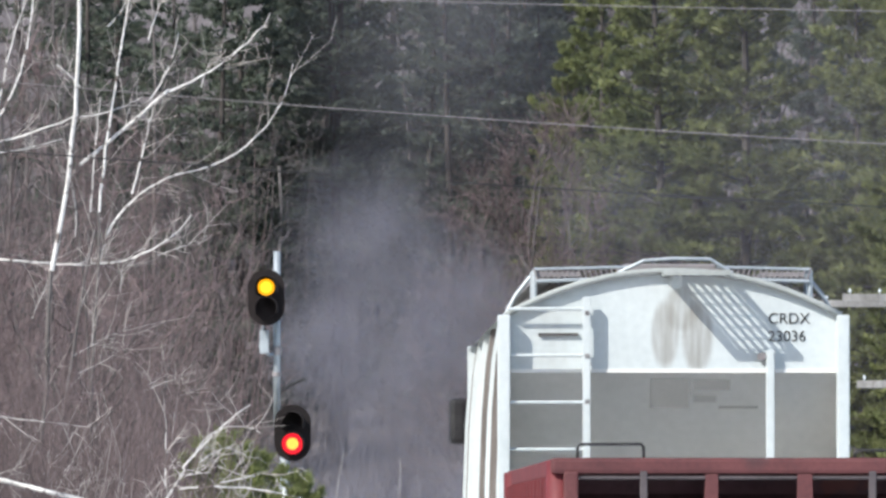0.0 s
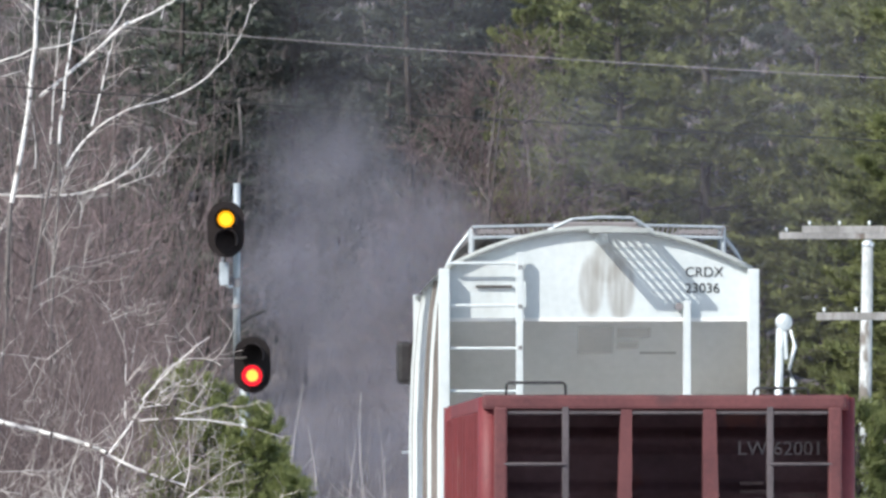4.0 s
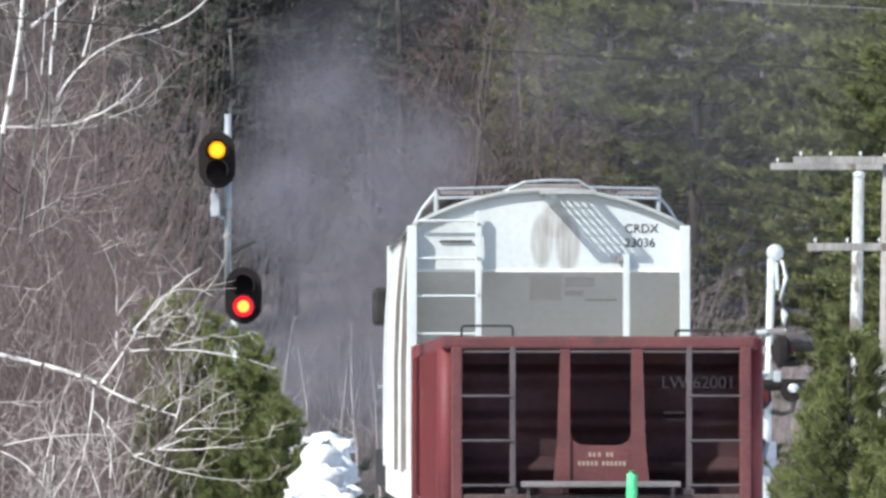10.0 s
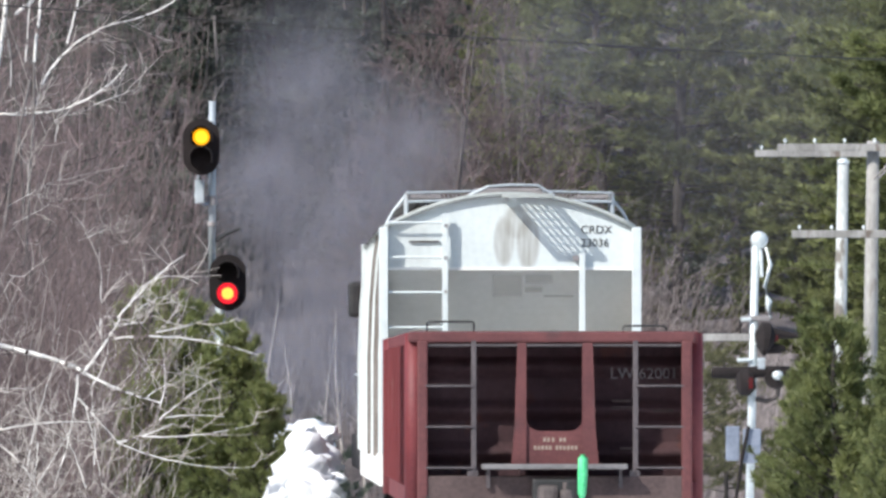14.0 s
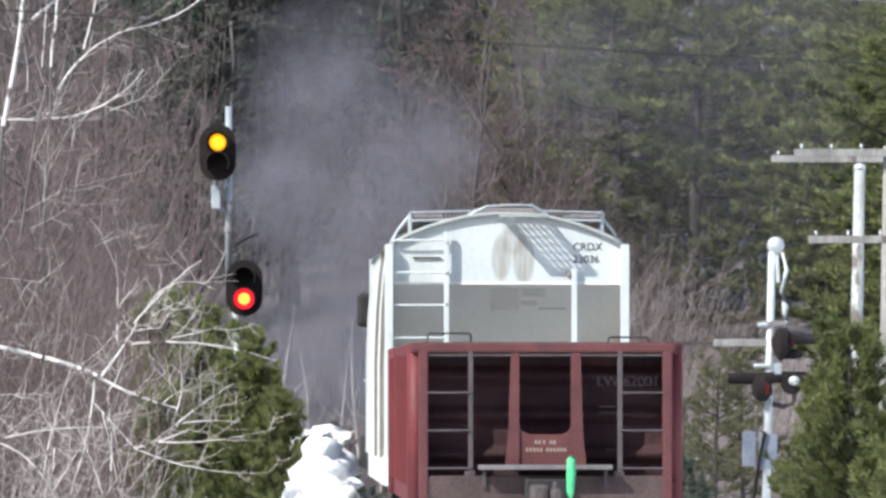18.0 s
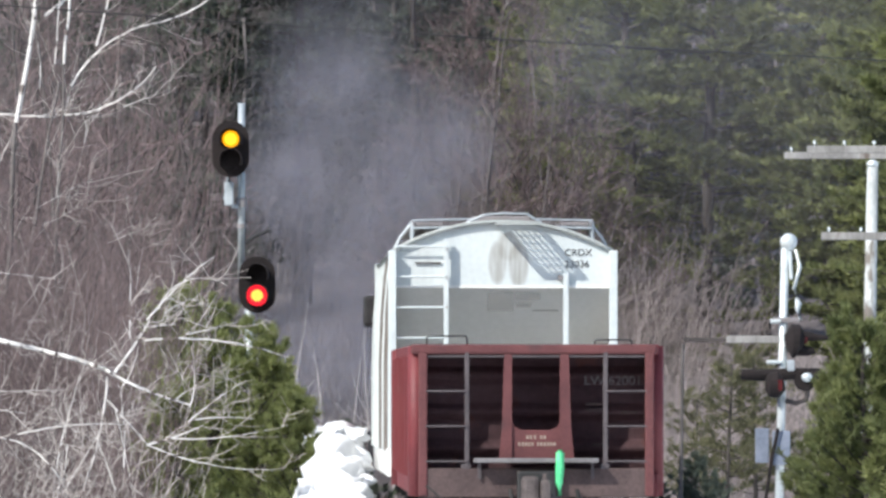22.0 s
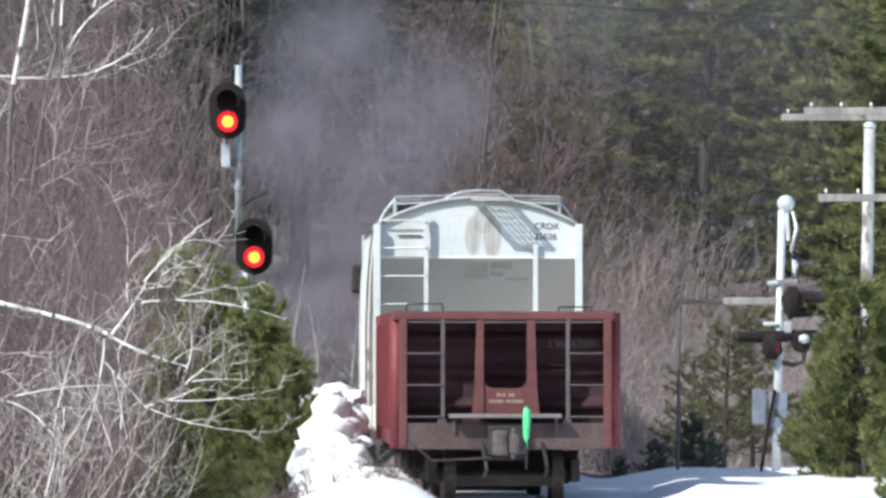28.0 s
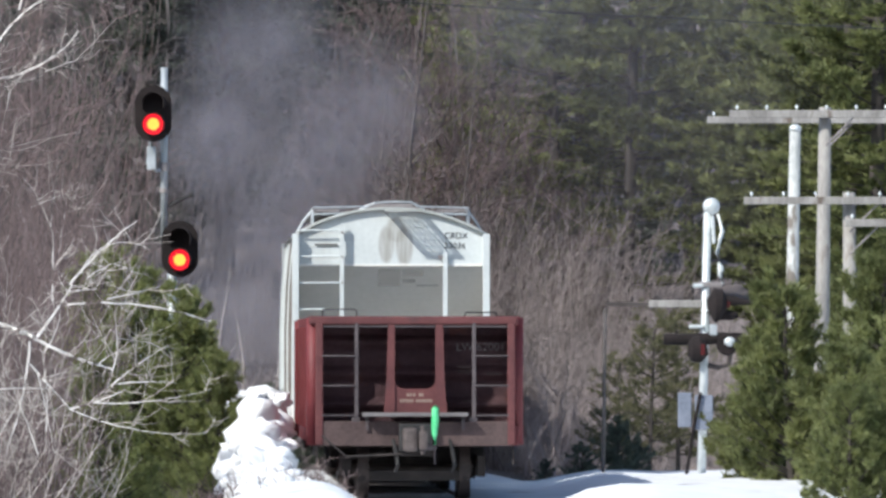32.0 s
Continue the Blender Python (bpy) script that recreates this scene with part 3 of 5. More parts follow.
            for x in (-0.32, 0.50):
                part("air_hose", tube([(x, ya - 0.05, 0.86), (x + 0.03, ya - 0.22, 0.70), (x + 0.06, ya - 0.3, 0.50), (x + 0.02, ya - 0.28, 0.40)], 0.028), BLACK, g, "black rubber air hose")
            part("uncoupling_lever", tube([(-1.35, ya - 0.1, 0.92), (-1.0, ya - 0.16, 0.62), (-0.2, ya - 0.3, 0.66)], 0.016), UNDERFRAME, g)
            part("stirrup_step", tube([(-1.42, ya + 0.1, 0.88), (-1.42, ya + 0.02, 0.52), (-1.42, ya + 0.36, 0.52), (-1.42, ya + 0.44, 0.88)], 0.016), UNDERFRAME, g)
            part("stirrup_step", tube([(1.42, ya + 0.1, 0.88), (1.42, ya + 0.02, 0.52), (1.42, ya + 0.36, 0.52), (1.42, ya + 0.44, 0.88)], 0.016), UNDERFRAME, g)
        bm = bmesh.new()
        add_box(bm, -1.42, 1.42, ya, yb + 0.08, 0.77, 1.13, 0.02)
        sill = part("end_sill", bm, GRIME, g, "grimy brown end sill")
        bm = bmesh.new()
        add_box(bm, -0.24, 0.24, min(y0, y0 - s * 0.16), max(y0, y0 - s * 0.16), 0.70, 1.10, 0.03)
        part("striker", bm, BLACK, sill)
        coupler(g, y0 - s * 0.15, -s)
    bogie(g, 2.1)
    bogie(g, L - 2.1)
    return g


def covered_hopper():
    h = thing("covered_hopper", Matrix(), "white covered hopper rail car with shaded sloped end sheet", "rail car")
    L, W = 15.8, 1.52
    arch = [(-W + 2 * W * k / 20, 4.03 + 0.40 * (1 - (abs(-1 + k / 10)) ** 2.1)) for k in range(21)]
    # upper end sheets, upright
    for y0, s in ((0.0, 1), (L, -1)):
        ya, yb = sorted((y0, y0 + s * 0.03))
        end = part("end_sheet", prism([(-W, 3.545), (W, 3.545)] + arch[::-1], ya, yb), END_WHITE, h, "white upper end sheet with brown run-off stains")
        # slope sheet runs in below
        bm = bmesh.new()
        v = [bm.verts.new(p) for p in ((-W, y0, 3.545), (W, y0, 3.545), (W, y0 + s * 1.7, 1.3), (-W, y0 + s * 1.7, 1.3))]
        bm.faces.new(v)
        bmesh.ops.solidify(bm, geom=bm.faces[:], thickness=0.03)
        slope = part("slope_sheet", bm, LIFTED_WHITE, h, "white slope sheet in shade, its paint brightened to lift it")
        part("slope_rib", prism([(-W, 3.515), (W, 3.515), (W, 3.55), (-W, 3.55)], ya - 0.008, yb), LIFTED_WHITE, h)
        for side in (-1, 1):
            part("corner_post", box(side * 1.535 - 0.055, side * 1.535 + 0.055, min(ya, y0 - s * 0.19), max(yb, y0 - s * 0.19), 0.95, 4.035, 0.012), WHITE_PAINT, h, "white corner post")
        part("end_sill", box(-1.5, 1.5, y0 - s * 0.75 - 0.08, y0 - s * 0.75 + 0.08, 0.86, 1.16, 0.02), LIFTED_WHITE, h)
        part("end_platform", box(-1.5, 1.5, min(y0 - s * 0.75, y0 + s * 1.5), max(y0 - s * 0.75, y0 + s * 1.5), 1.02, 1.08), LIFTED_WHITE, h)
        coupler(h, y0 - s * 0.8, -s)
        if s == 1:
            part("end_post", box(0.84, 0.915, -0.10, -0.02, 1.05, 3.72, 0.01), WHITE_PAINT, h, "white vertical end post")
            part("post_bolt", rod((0.80, -0.1, 3.66), (0.80, -0.02, 3.66), 0.04), STEEL, h)
            lad = [part("ladder_stile", box(x - 0.035, x + 0.035, -0.150, -0.085, 1.2, 4.20, 0.008), WHITE_PAINT, h, "white ladder stile") for x in (-0.787,)]
            for k, z in enumerate((4.09, 3.67, 3.245, 2.82, 2.40, 1.98)):
                part("rung", rod((-1.50, -0.12, z), (-0.787, -0.12, z), 0.015), WHITE_PAINT, h)
            for z in (4.05, 3.66, 3.25):
                part("ladder_bracket", box(-0.80, -0.76, -0.15, 0.0, z - 0.02, z + 0.02), STEEL, lad[0])
            part("tack_strip", box(-1.22, -0.86, -0.035, -0.005, 3.85, 3.872), TIP_BROWN, end, "brown placard strip")
            writing("CRDX", 0.138, LETTER, end, 0.86, -0.006, 3.96)
            writing("23036", 0.138, LETTER, end, 0.86, -0.006, 3.80)
            # faint stencil block on the slope sheet
            for xa, xb, za, zc in ((-0.20, 0.15, 3.20, 3.46), (0.19, 0.52, 3.36, 3.45), (0.19, 0.40, 3.25, 3.31), (0.42, 0.78, 3.195, 3.215)):
                bm = bmesh.new()
                bm.faces.new([bm.verts.new((x, (3.545 - zz) * 0.7572 - 0.006, zz)) for x, zz in ((xa, za), (xb, za), (xb, zc), (xa, zc))])
                part("stencil_block", bm, STENCIL, slope, "faint stencilled block")
            # end grating that overhangs the sheet
            gr = part("end_grating", box(-0.10, -0.04, -0.57, 0.02, 4.385, 4.43), ROOF_PAINT, h, "steel grating step over the end sheet")
            part("grating_rim", box(0.46, 0.50, -0.57, 0.02, 4.385, 4.43), ROOF_PAINT, gr)
            part("grating_rim", box(-0.10, 0.50, -0.60, -0.57, 4.385, 4.43), ROOF_PAINT, gr)
            for k in range(6):
                x = -0.005 + k * 0.080
                part("grating_bar", box(x, x + 0.026, -0.57, 0.02, 4.40, 4.42), ROOF_PAINT, gr)
            for k in range(7):
                y = -0.53 + k * 0.08
                part("grating_bar", box(-0.04, 0.46, y, y + 0.010, 4.392, 4.40), ROOF_PAINT, gr)
            part("vent_cap", rod((0.03, -0.06, 4.335), (0.03, 0.03, 4.335), 0.062, sides=16), ALU, end)
    # roof skin
    bm = bmesh.new()
    edge = [(-W - 0.06, 4.00)] + [(x, z + 0.025) for x, z in arch] + [(W + 0.06, 4.00)]
    r0 = [bm.verts.new((x, -0.05, z)) for x, z in edge]
    r1 = [bm.verts.new((x, L + 0.05, z)) for x, z in edge]
    for i in range(len(edge) - 1):
        bm.faces.new((r0[i], r0[i + 1], r1[i + 1], r1[i]))
    bmesh.ops.solidify(bm, geom=bm.faces[:], thickness=0.05)
    part("roof", bm, ROOF_PAINT, h, "dull grey-white arched roof")
    bm = tube([(x, -0.055, z + 0.005) for x, z in arch], 0.032, 6)
    part("roof_lip", bm, ROOF_PAINT, h, "grey rolled roof edge", True)
    # bulging sides with vertical ribs of uneven depth
    rr = random.Random(8)
    for s in (-1, 1):
        curve = [(1.46, 4.02), (1.51, 3.7), (1.55, 3.2), (1.575, 2.5), (1.575, 1.25)]
        side = part("side_sheet", prism([(s * x, z) for x, z in curve] + [(s * (x - 0.04), z) for x, z in curve[::-1]], 0.05, L - 0.05), GRIMY_WHITE, h, "grimy white bulging side")
        part("side_sill", box(s * (W + 0.02) - 0.06, s * (W + 0.02) + 0.06, -0.7, L + 0.7, 0.90, 1.28, 0.015), LIFTED_WHITE, side)
        for k in range(15):
            y = 0.45 + k * (L - 0.9) / 14
            d = 0.012 + 0.03 * (k % 3) + 0.02 * rr.random()
            part("side_rib", prism([(s * (x + d), z) for x, z in curve] + [(s * (x - 0.01), z) for x, z in curve[::-1]], y - 0.045, y + 0.045), RIB_DARK if k % 4 == 1 else WHITE_PAINT, side)
    # roof walks, along and across, with rails
    for s in (-1, 1):
        walk_part = part("running_board", box(s * 1.02 - 0.19, s * 1.02 + 0.19, 0.62, L - 0.6, 4.40, 4.44), STEEL, h, "grey grated running board")
        for k in range(12):
            part("board_bracket", box(s * 1.02 - 0.02, s * 1.02 + 0.02, 0.7 + k * 1.28, 0.76 + k * 1.28, 4.18, 4.40), STEEL, walk_part)
        for y in (0.16, 0.92):
            part("rail_post", rod((s * 1.25, y, 4.08), (s * 1.25, y, 4.45), 0.024, sides=8), GALV, h)
        part("roof_rail", tube([(s * 1.25, 0.16, 4.40), (s * 1.25, 0.15, 4.44), (s * 1.24, 0.18, 4.455), (s * 1.24, 0.9, 4.455)], 0.020), GALV, h)
        part("rail_brace", tube([(s * 1.24, 0.94, 4.44), (s * 1.40, 0.96, 4.24), (s * 1.53, 0.96, 4.00)], 0.022), GALV, h)
        part("edge_bracket", prism([(s * 1.30, 4.06), (s * 1.52, 3.98), (s * 1.52, 4.05), (s * 1.30, 4.20)][::s], 0.40, 0.44), STEEL, h)
        walkway = part("cross_walk", box(s * 0.40, s * 1.23, 0.14, 0.60, 4.345, 4.37), STEEL, h, "grated cross walk")
        part("cross_rail", rod((s * 0.40, 0.13, 4.475), (s * 1.24, 0.13, 4.455), 0.014), GALV, h)
        part("cross_rail", rod((s * 0.40, 0.13, 4.37), (s * 1.24, 0.13, 4.345), 0.018), GALV, h)
        for k in range(17):
            x = 0.42 + k * 0.05
            part("tread_bar", rod((s * x, 0.13, 4.355), (s * (x + 0.04), 0.13, 4.465), 0.009, sides=5), STEEL, walkway)
    for k in range(9):
        y = 0.95 + k * 1.70
        hatch = part("hatch_cover", prism([(-0.50, 4.36), (0.50, 4.36), (0.50, 4.44), (0.34, 4.495), (-0.34, 4.495), (-0.50, 4.44)], y - 0.7, y + 0.7), STEEL, h)
        part("hatch_clamp", rod((-0.42, y, 4.51), (0.42, y, 4.51), 0.015), STEEL, hatch)
    part("hatch_rail", tube([(-0.50, 0.06, 4.42), (-0.26, 0.06, 4.53), (0.0, 0.06, 4.55), (0.34, 0.06, 4.545), (0.54, 0.06, 4.42)], 0.018), GALV, h)
    for k in range(3):
        y = 3.6 + k * 4.3
        bm = bmesh.new()
        for pts in (((-1.3, 1.3), (1.3, 1.3), (0.35, 0.45), (-0.35, 0.45)),):
            a = [bm.verts.new((x, y - 1.6 + (1.3 - z) * 1.3, z)) for x, z in pts]
            b = [bm.verts.new((x, y + 1.6 - (1.3 - z) * 1.3, z)) for x, z in pts]
            bm.faces.new(a)
            bm.faces.new(b)
            for i in range(4):
                bm.faces.new((a[i], a[(i + 1) % 4], b[(i + 1) % 4], b[i]))
        part("discharge_bay", bm, LIFTED_WHITE, h)
    bogie(h, 1.3)
    bogie(h, L - 1.3)
    return h


def locomotive():
    e = thing("locomotive", Matrix(), "dark red diesel locomotive hauling the cars", "locomotive")
    L = 16.0
    part("frame", box(-1.5, 1.5, 0, L, 0.9, 1.4, 0.03), BLACK, e)
    part("long_hood", prism([(-0.95, 1.4), (0.95, 1.4), (0.95, 3.9), (0.6, 4.2), (-0.6, 4.2), (-0.95, 3.9)], 2.5, L - 0.8), RED, e)
    cab = part("cab", prism([(-1.50, 1.4), (1.50, 1.4), (1.50, 3.75), (0.9, 4.25), (-0.9, 4.25), (-1.50, 3.75)], 0.7, 2.5), RED, e)
    for s in (-1, 1):
        part("cab_window", box(s * 0.7 - 0.35, s * 0.7 + 0.35, 0.68, 0.72, 2.9, 3.5), DARK_GLASS, cab)
        part("cab_awning", box(s * 1.63 - 0.10, s * 1.63 + 0.10, 1.2, 1.5, 3.08, 3.58, 0.06), BLACK, cab, "black cab-side mirror housing")
    part("cooling_unit", box(-0.70, -0.12, 0.9, 1.7, 4.2, 4.60, 0.05), RED, e, "red roof cooling unit")
    part("exhaust_stack", box(-0.2, 0.2, 8.0, 8.9, 4.1, 4.5, 0.03), BLACK, e)
    for s in (-1, 1):
        part("handrail", rod((s * 1.45, 2.6, 2.3), (s * 1.45, L - 0.3, 2.3), 0.018), GALV, e)
    coupler(e, 0.0, -1)
    bogie(e, 2.9)
    bogie(e, L - 2.9)
    return e


GONDOLA, HOPPER, ENGINE = gondola(), covered_hopper(), locomotive()


# ---- lineside signal ----
def signal_head(parent, x, y, z, lit_upper, lit_lower):
    pts = []
    for k in range(32):
        a = 2 * math.pi * k / 32
        pts.append((x + 0.285 * math.cos(a), z + (0.15 if math.sin(a) > 0 else -0.15) + 0.285 * math.sin(a)))
    head = part("background_plate", prism(pts, y, y + 0.03), SIGNAL_BLACK, parent, "black oval backing plate")
    part("lamp_case", box(x - 0.15, x + 0.15, y + 0.03, y + 0.30, z - 0.34, z + 0.34, 0.03), SIGNAL_BLACK, parent)
    lenses = []
    for dz, mat in ((0.155, lit_upper), (-0.165, lit_lower)):
        lens = part("lens", rod((x, y - 0.03, z + dz), (x, y, z + dz), 0.128 if mat is AMBER_LIT else 0.160, sides=24), mat, head, "signal lens")
        if mat in (AMBER_LIT, RED_LIT):
            part("lamp_centre", rod((x, y - 0.036, z + dz), (x, y - 0.029, z + dz), 0.09 if mat is AMBER_LIT else 0.092, sides=20), HOT_AMBER if mat is AMBER_LIT else HOT_RED, lens, "bright lamp centre")
        lenses.append(lens)
        bm = bmesh.new()
        n = 18
        ring = []
        for k in range(n + 1):
            a = math.pi * (-0.15 + 1.3 * k / n)
            ring.append([bm.verts.new((x + r * math.cos(a), yy, z + dz + r * math.sin(a))) for r, yy in ((0.165, y), (0.185, y), (0.178, y - 0.34), (0.160, y - 0.34))])
        for p, q in zip(ring, ring[1:]):
            for i in range(4):
                bm.faces.new((p[i], p[(i + 1) % 4], q[(i + 1) % 4], q[i]))
        part("hood", bm, SIGNAL_BLACK, head, "black lamp hood", True)
    return head


def railway_signal():
    s = thing("railway_signal", pose(-4.29, 165, -0.4), "grey pipe signal mast with two black two-lamp heads", "railway signal")
    part("upper_mast", rod((0, 0, 4.15), (-0.0, 0, 6.875), 0.055, sides=14), GALV, s, "galvanised signal mast", True)
    part("lower_mast", rod((0.12, 0.05, 0.0), (0.12, 0.05, 4.3), 0.075, sides=14), GALV, s, "thick lower mast", True)
    part("base", box(-0.3, 0.4, -0.3, 0.35, -0.1, 0.25, 0.03), STEEL, s)
    signal_head(s, -0.155, -0.42, 6.16, AMBER_LIT, RED_LIT)
    signal_head(s, 0.25, -0.42, 4.08, SIGNAL_BLACK, RED_LIT)
    part("junction_box", box(-0.26, -0.12, -0.2, 0.0, 5.30, 5.66, 0.02), GALV, s, "grey junction box")
    part("bracket", tube([(0, 0, 5.30), (-0.12, -0.1, 5.28), (-0.25, -0.12, 5.4), (-0.19, -0.12, 5.9)], 0.03), GALV, s)
    part("bracket", tube([(0, 0, 3.9), (0.12, -0.1, 3.85), (0.235, -0.12, 3.95)], 0.035), GALV, s)
    part("clamp", rod((0, 0, 5.28), (0, 0, 5.42), 0.085, sides=14), STEEL, s)
    part("clamp", rod((0, 0, 4.95), (0, 0, 5.02), 0.075, sides=14), STEEL, s)
    part("ladder_arm", tube([(0.05, 0.0, 4.72), (0.2, 0.05, 4.82), (0.42, 0.1, 4.92)], 0.03), BLACK, s, "dark bent arm")
    # the shutter that blanks one lens of the upper head
    sh = part("shutter", rod((0, -0.02, 0), (0, 0.044, 0), 0.161, sides=24), SIGNAL_BLACK, s, "black lens shutter")
    return s, sh


SIGNAL, SHUTTER = railway_signal()


# ---- level-crossing signal seen from behind ----
def crossing_signal():
    c = thing("crossing_signal", pose(4.24, 173, -0.35), "silver level-crossing mast with bell, black flashers and a gate arm", "crossing signal")
    part("mast", rod((-0.09, 0, 0), (0.02, 0, 4.70), 0.07, 0.064, 14), ALU, c, "silver-painted steel mast", True)
    part("base", box(-0.35, 0.2, -0.25, 0.25, -0.1, 0.2, 0.03), STEEL, c)
    bm = bmesh.new()
    add_ball(bm, (0.08, 0, 4.80), 0.14, 3, (1, 0.8, 1.0))
    part("bell", bm, ALU, c, "round silver bell", True)
    part("bell_cable", tube([(0.18, -0.05, 4.68), (0.26, -0.06, 4.4), (0.17, -0.06, 4.05), (0.24, -0.06, 3.8), (0.26, -0.06, 3.55), (0.22, -0.06, 3.70), (0.20, -0.06, 3.9)], [0.03, 0.035, 0.03, 0.05, 0.03, 0.04, 0.02], 8), ALU, c, "loop of silver conduit", True)
    part("bell_cable", rod((0.10, -0.05, 4.65), (0.12, -0.05, 4.2), 0.03), ALU, c)
    part("crossbuck_clamp", box(-0.14, 0.26, -0.08, 0.08, 3.50, 3.58, 0.01), STEEL, c)
    part("gate_arm", box(-0.93, -0.07, -0.05, 0.02, 3.17, 3.29, 0.015), POLE_WOOD, c, "pale weathered crossing board, edge on")
    part("arm_tip", box(-1.62, -0.93, -0.03, 0.0, 3.19, 3.255, 0.01), TIP_BROWN, c, "dark tip of the board")
    # flashers face along the road, so backings show aslant and visors from the side
    up = part("flasher", tube([(0.02, -0.16, 3.20), (0.12, -0.15, 3.21), (0.20, -0.14, 3.20), (0.30, -0.12, 3.18)], [0.10, 0.27, 0.28, 0.16], 18), SIGNAL_BLACK, c, "black upper flasher backing")
    part("flasher_visor", tube([(0.24, -0.2, 3.30), (0.46, -0.2, 3.27), (0.74, -0.2, 3.24)], [0.10, 0.075, 0.03], 10), SIGNAL_BLACK, up, "black tapered visor")
    part("flasher_visor", tube([(0.22, -0.2, 3.06), (0.40, -0.2, 3.04), (0.50, -0.2, 3.05)], [0.10, 0.08, 0.04], 10), SIGNAL_BLACK, up)
    part("flasher_lens", box(0.30, 0.38, -0.29, -0.27, 3.16, 3.26, 0.004), RED_GLASS, up, "dull red side lens")
    part("flasher_arm", rod((0.0, -0.06, 3.12), (0.22, -0.1, 3.12), 0.03), ALU, c)
    part("flasher_bar", tube([(-0.69, -0.1, 2.66), (-0.45, -0.1, 2.655), (-0.05, -0.08, 2.66), (0.22, -0.06, 2.68), (0.62, -0.04, 2.70)], [0.085, 0.095, 0.10, 0.09, 0.06], 12), SIGNAL_BLACK, c, "black flasher visor and arm")
    lo = part("flasher", tube([(-0.30, -0.16, 2.50), (-0.24, -0.16, 2.50), (-0.10, -0.15, 2.50), (0.0, -0.14, 2.52)], [0.10, 0.20, 0.22, 0.12], 18), SIGNAL_BLACK, c, "black lower flasher backing")
    part("flasher_lens", box(-0.10, -0.03, -0.39, -0.37, 2.40, 2.58, 0.004), RED_GLASS, lo, "dull red side lens")
    ring = part("flasher", tube([(0.34, -0.16, 2.58), (0.34, -0.10, 2.58), (0.34, 0.02, 2.58)], [0.16, 0.185, 0.12], 22), SIGNAL_BLACK, c, "round black flasher housing")
    part("flasher_visor", tube([(0.42, -0.1, 2.62), (0.58, -0.1, 2.66), (0.66, -0.1, 2.64)], [0.11, 0.08, 0.03], 10), SIGNAL_BLACK, ring)
    part("junction_box", box(0.05, 0.17, -0.16, -0.02, 2.72, 2.90, 0.02), GALV, c, "silver cable junction box")
    part("cable", tube([(0.38, -0.10, 2.42), (0.36, -0.08, 2.26), (0.20, -0.08, 2.20), (0.02, -0.09, 2.24)], 0.045), TIP_BROWN, c, "brown sagging cable")
    part("bolt", rod((-0.22, -0.08, 3.52), (-0.05, -0.08, 3.52), 0.035), ALU, c)
    part("bolt", rod((-0.28, -0.08, 2.86), (-0.05, -0.08, 2.86), 0.035), ALU, c)
    bm = bmesh.new()
    add_ball(bm, (0.37, -0.22, 2.62), 0.085, 2, (1.1, 0.7, 0.9))
    part("lamp_cap", bm, ALU, c, "bright silver lamp cap", True)
    part("relay_box", box(-0.46, -0.24, -0.15, 0.1, 1.24, 1.80, 0.02), RELAY, c, "grey relay box")
    part("relay_box", box(-0.19, 0.10, -0.24, -0.08, 1.20, 1.76, 0.02), RELAY, c, "grey relay box strapped to the mast")
    part("cable", tube([(-0.10, -0.28, 1.80), (-0.20, -0.28, 1.3), (-0.34, -0.3, 0.4), (-0.46, -0.3, -0.2)], 0.030), SIGNAL_BLACK, c, "black drooping cable")
    part("rear_post", rod((-1.64, 2, 0.0), (-1.60, 2, 3.16), 0.032, 0.028), BARK, c, "thin grey post")
    return c


crossing_signal()


# ---- wooden poles with cross-arms ----
def utility_pole(x, y, top, lean, arms, r, label, base=-1.0, wood=None):
    p = thing("utility_pole", pose(x, y, base), label, "utility pole", "poles by the line")
    H = top - base
    part("pole", rod((-lean, 0, 0), (0, 0, H), r * 1.15, r * 0.85, 14), wood or POLE_WOOD, p, "weathered grey pole", True)
    if wood:
        part("pole_cap", tube([(0, 0, H - 0.03), (0, 0, H + 0.03), (0, 0, H + 0.07)], [r * 0.95, r * 0.9, r * 0.4], 14), ALU, p, "bright metal pole cap", True)
    for z, xa, xb, dy in arms:
        arm = part("cross_arm", box(xa, xb, -r - 0.13 + dy, -r - 0.01 + dy, z - base - 0.06, z - base + 0.06, 0.01), POLE_WOOD, p, "pale wooden cross-arm")
        n = max(2, int((xb - xa) / 0.42))
        for k in range(n):
            xx = xa + 0.12 + (xb - xa - 0.24) * k / (n - 1)
            bm = bmesh.new()
            add_rod(bm, (xx, -r - 0.07 + dy, z - base + 0.06), (xx, -r - 0.07 + dy, z - base + 0.10), 0.010)
            add_rod(bm, (xx, -r - 0.07 + dy, z - base + 0.09), (xx, -r - 0.07 + dy, z - base + 0.14), 0.028, 0.018)
            part("insulator", bm, ALU, arm, "pale glass insulator")
        part("arm_brace", rod((0, -r - 0.03, z - base - 0.5), (min(0.45, xb - 0.1), -r - 0.05 + dy, z - base - 0.05), 0.014), STEEL, p)
    return p


utility_pole(6.05, 170, 5.98, 0.1, [(5.87, -1.52, 1.55, 0)], 0.115, "tall weathered pole with a long cross-arm")
utility_pole(5.64, 172, 5.68, 0.12, [], 0.105, "bare pale pole without cross-arm", wood=POLE_PALE)
utility_pole(6.60, 185, 6.20, 0.1, [(6.10, -2.06, 2.0, 0)], 0.10, "pole farther off with a long cross-arm")
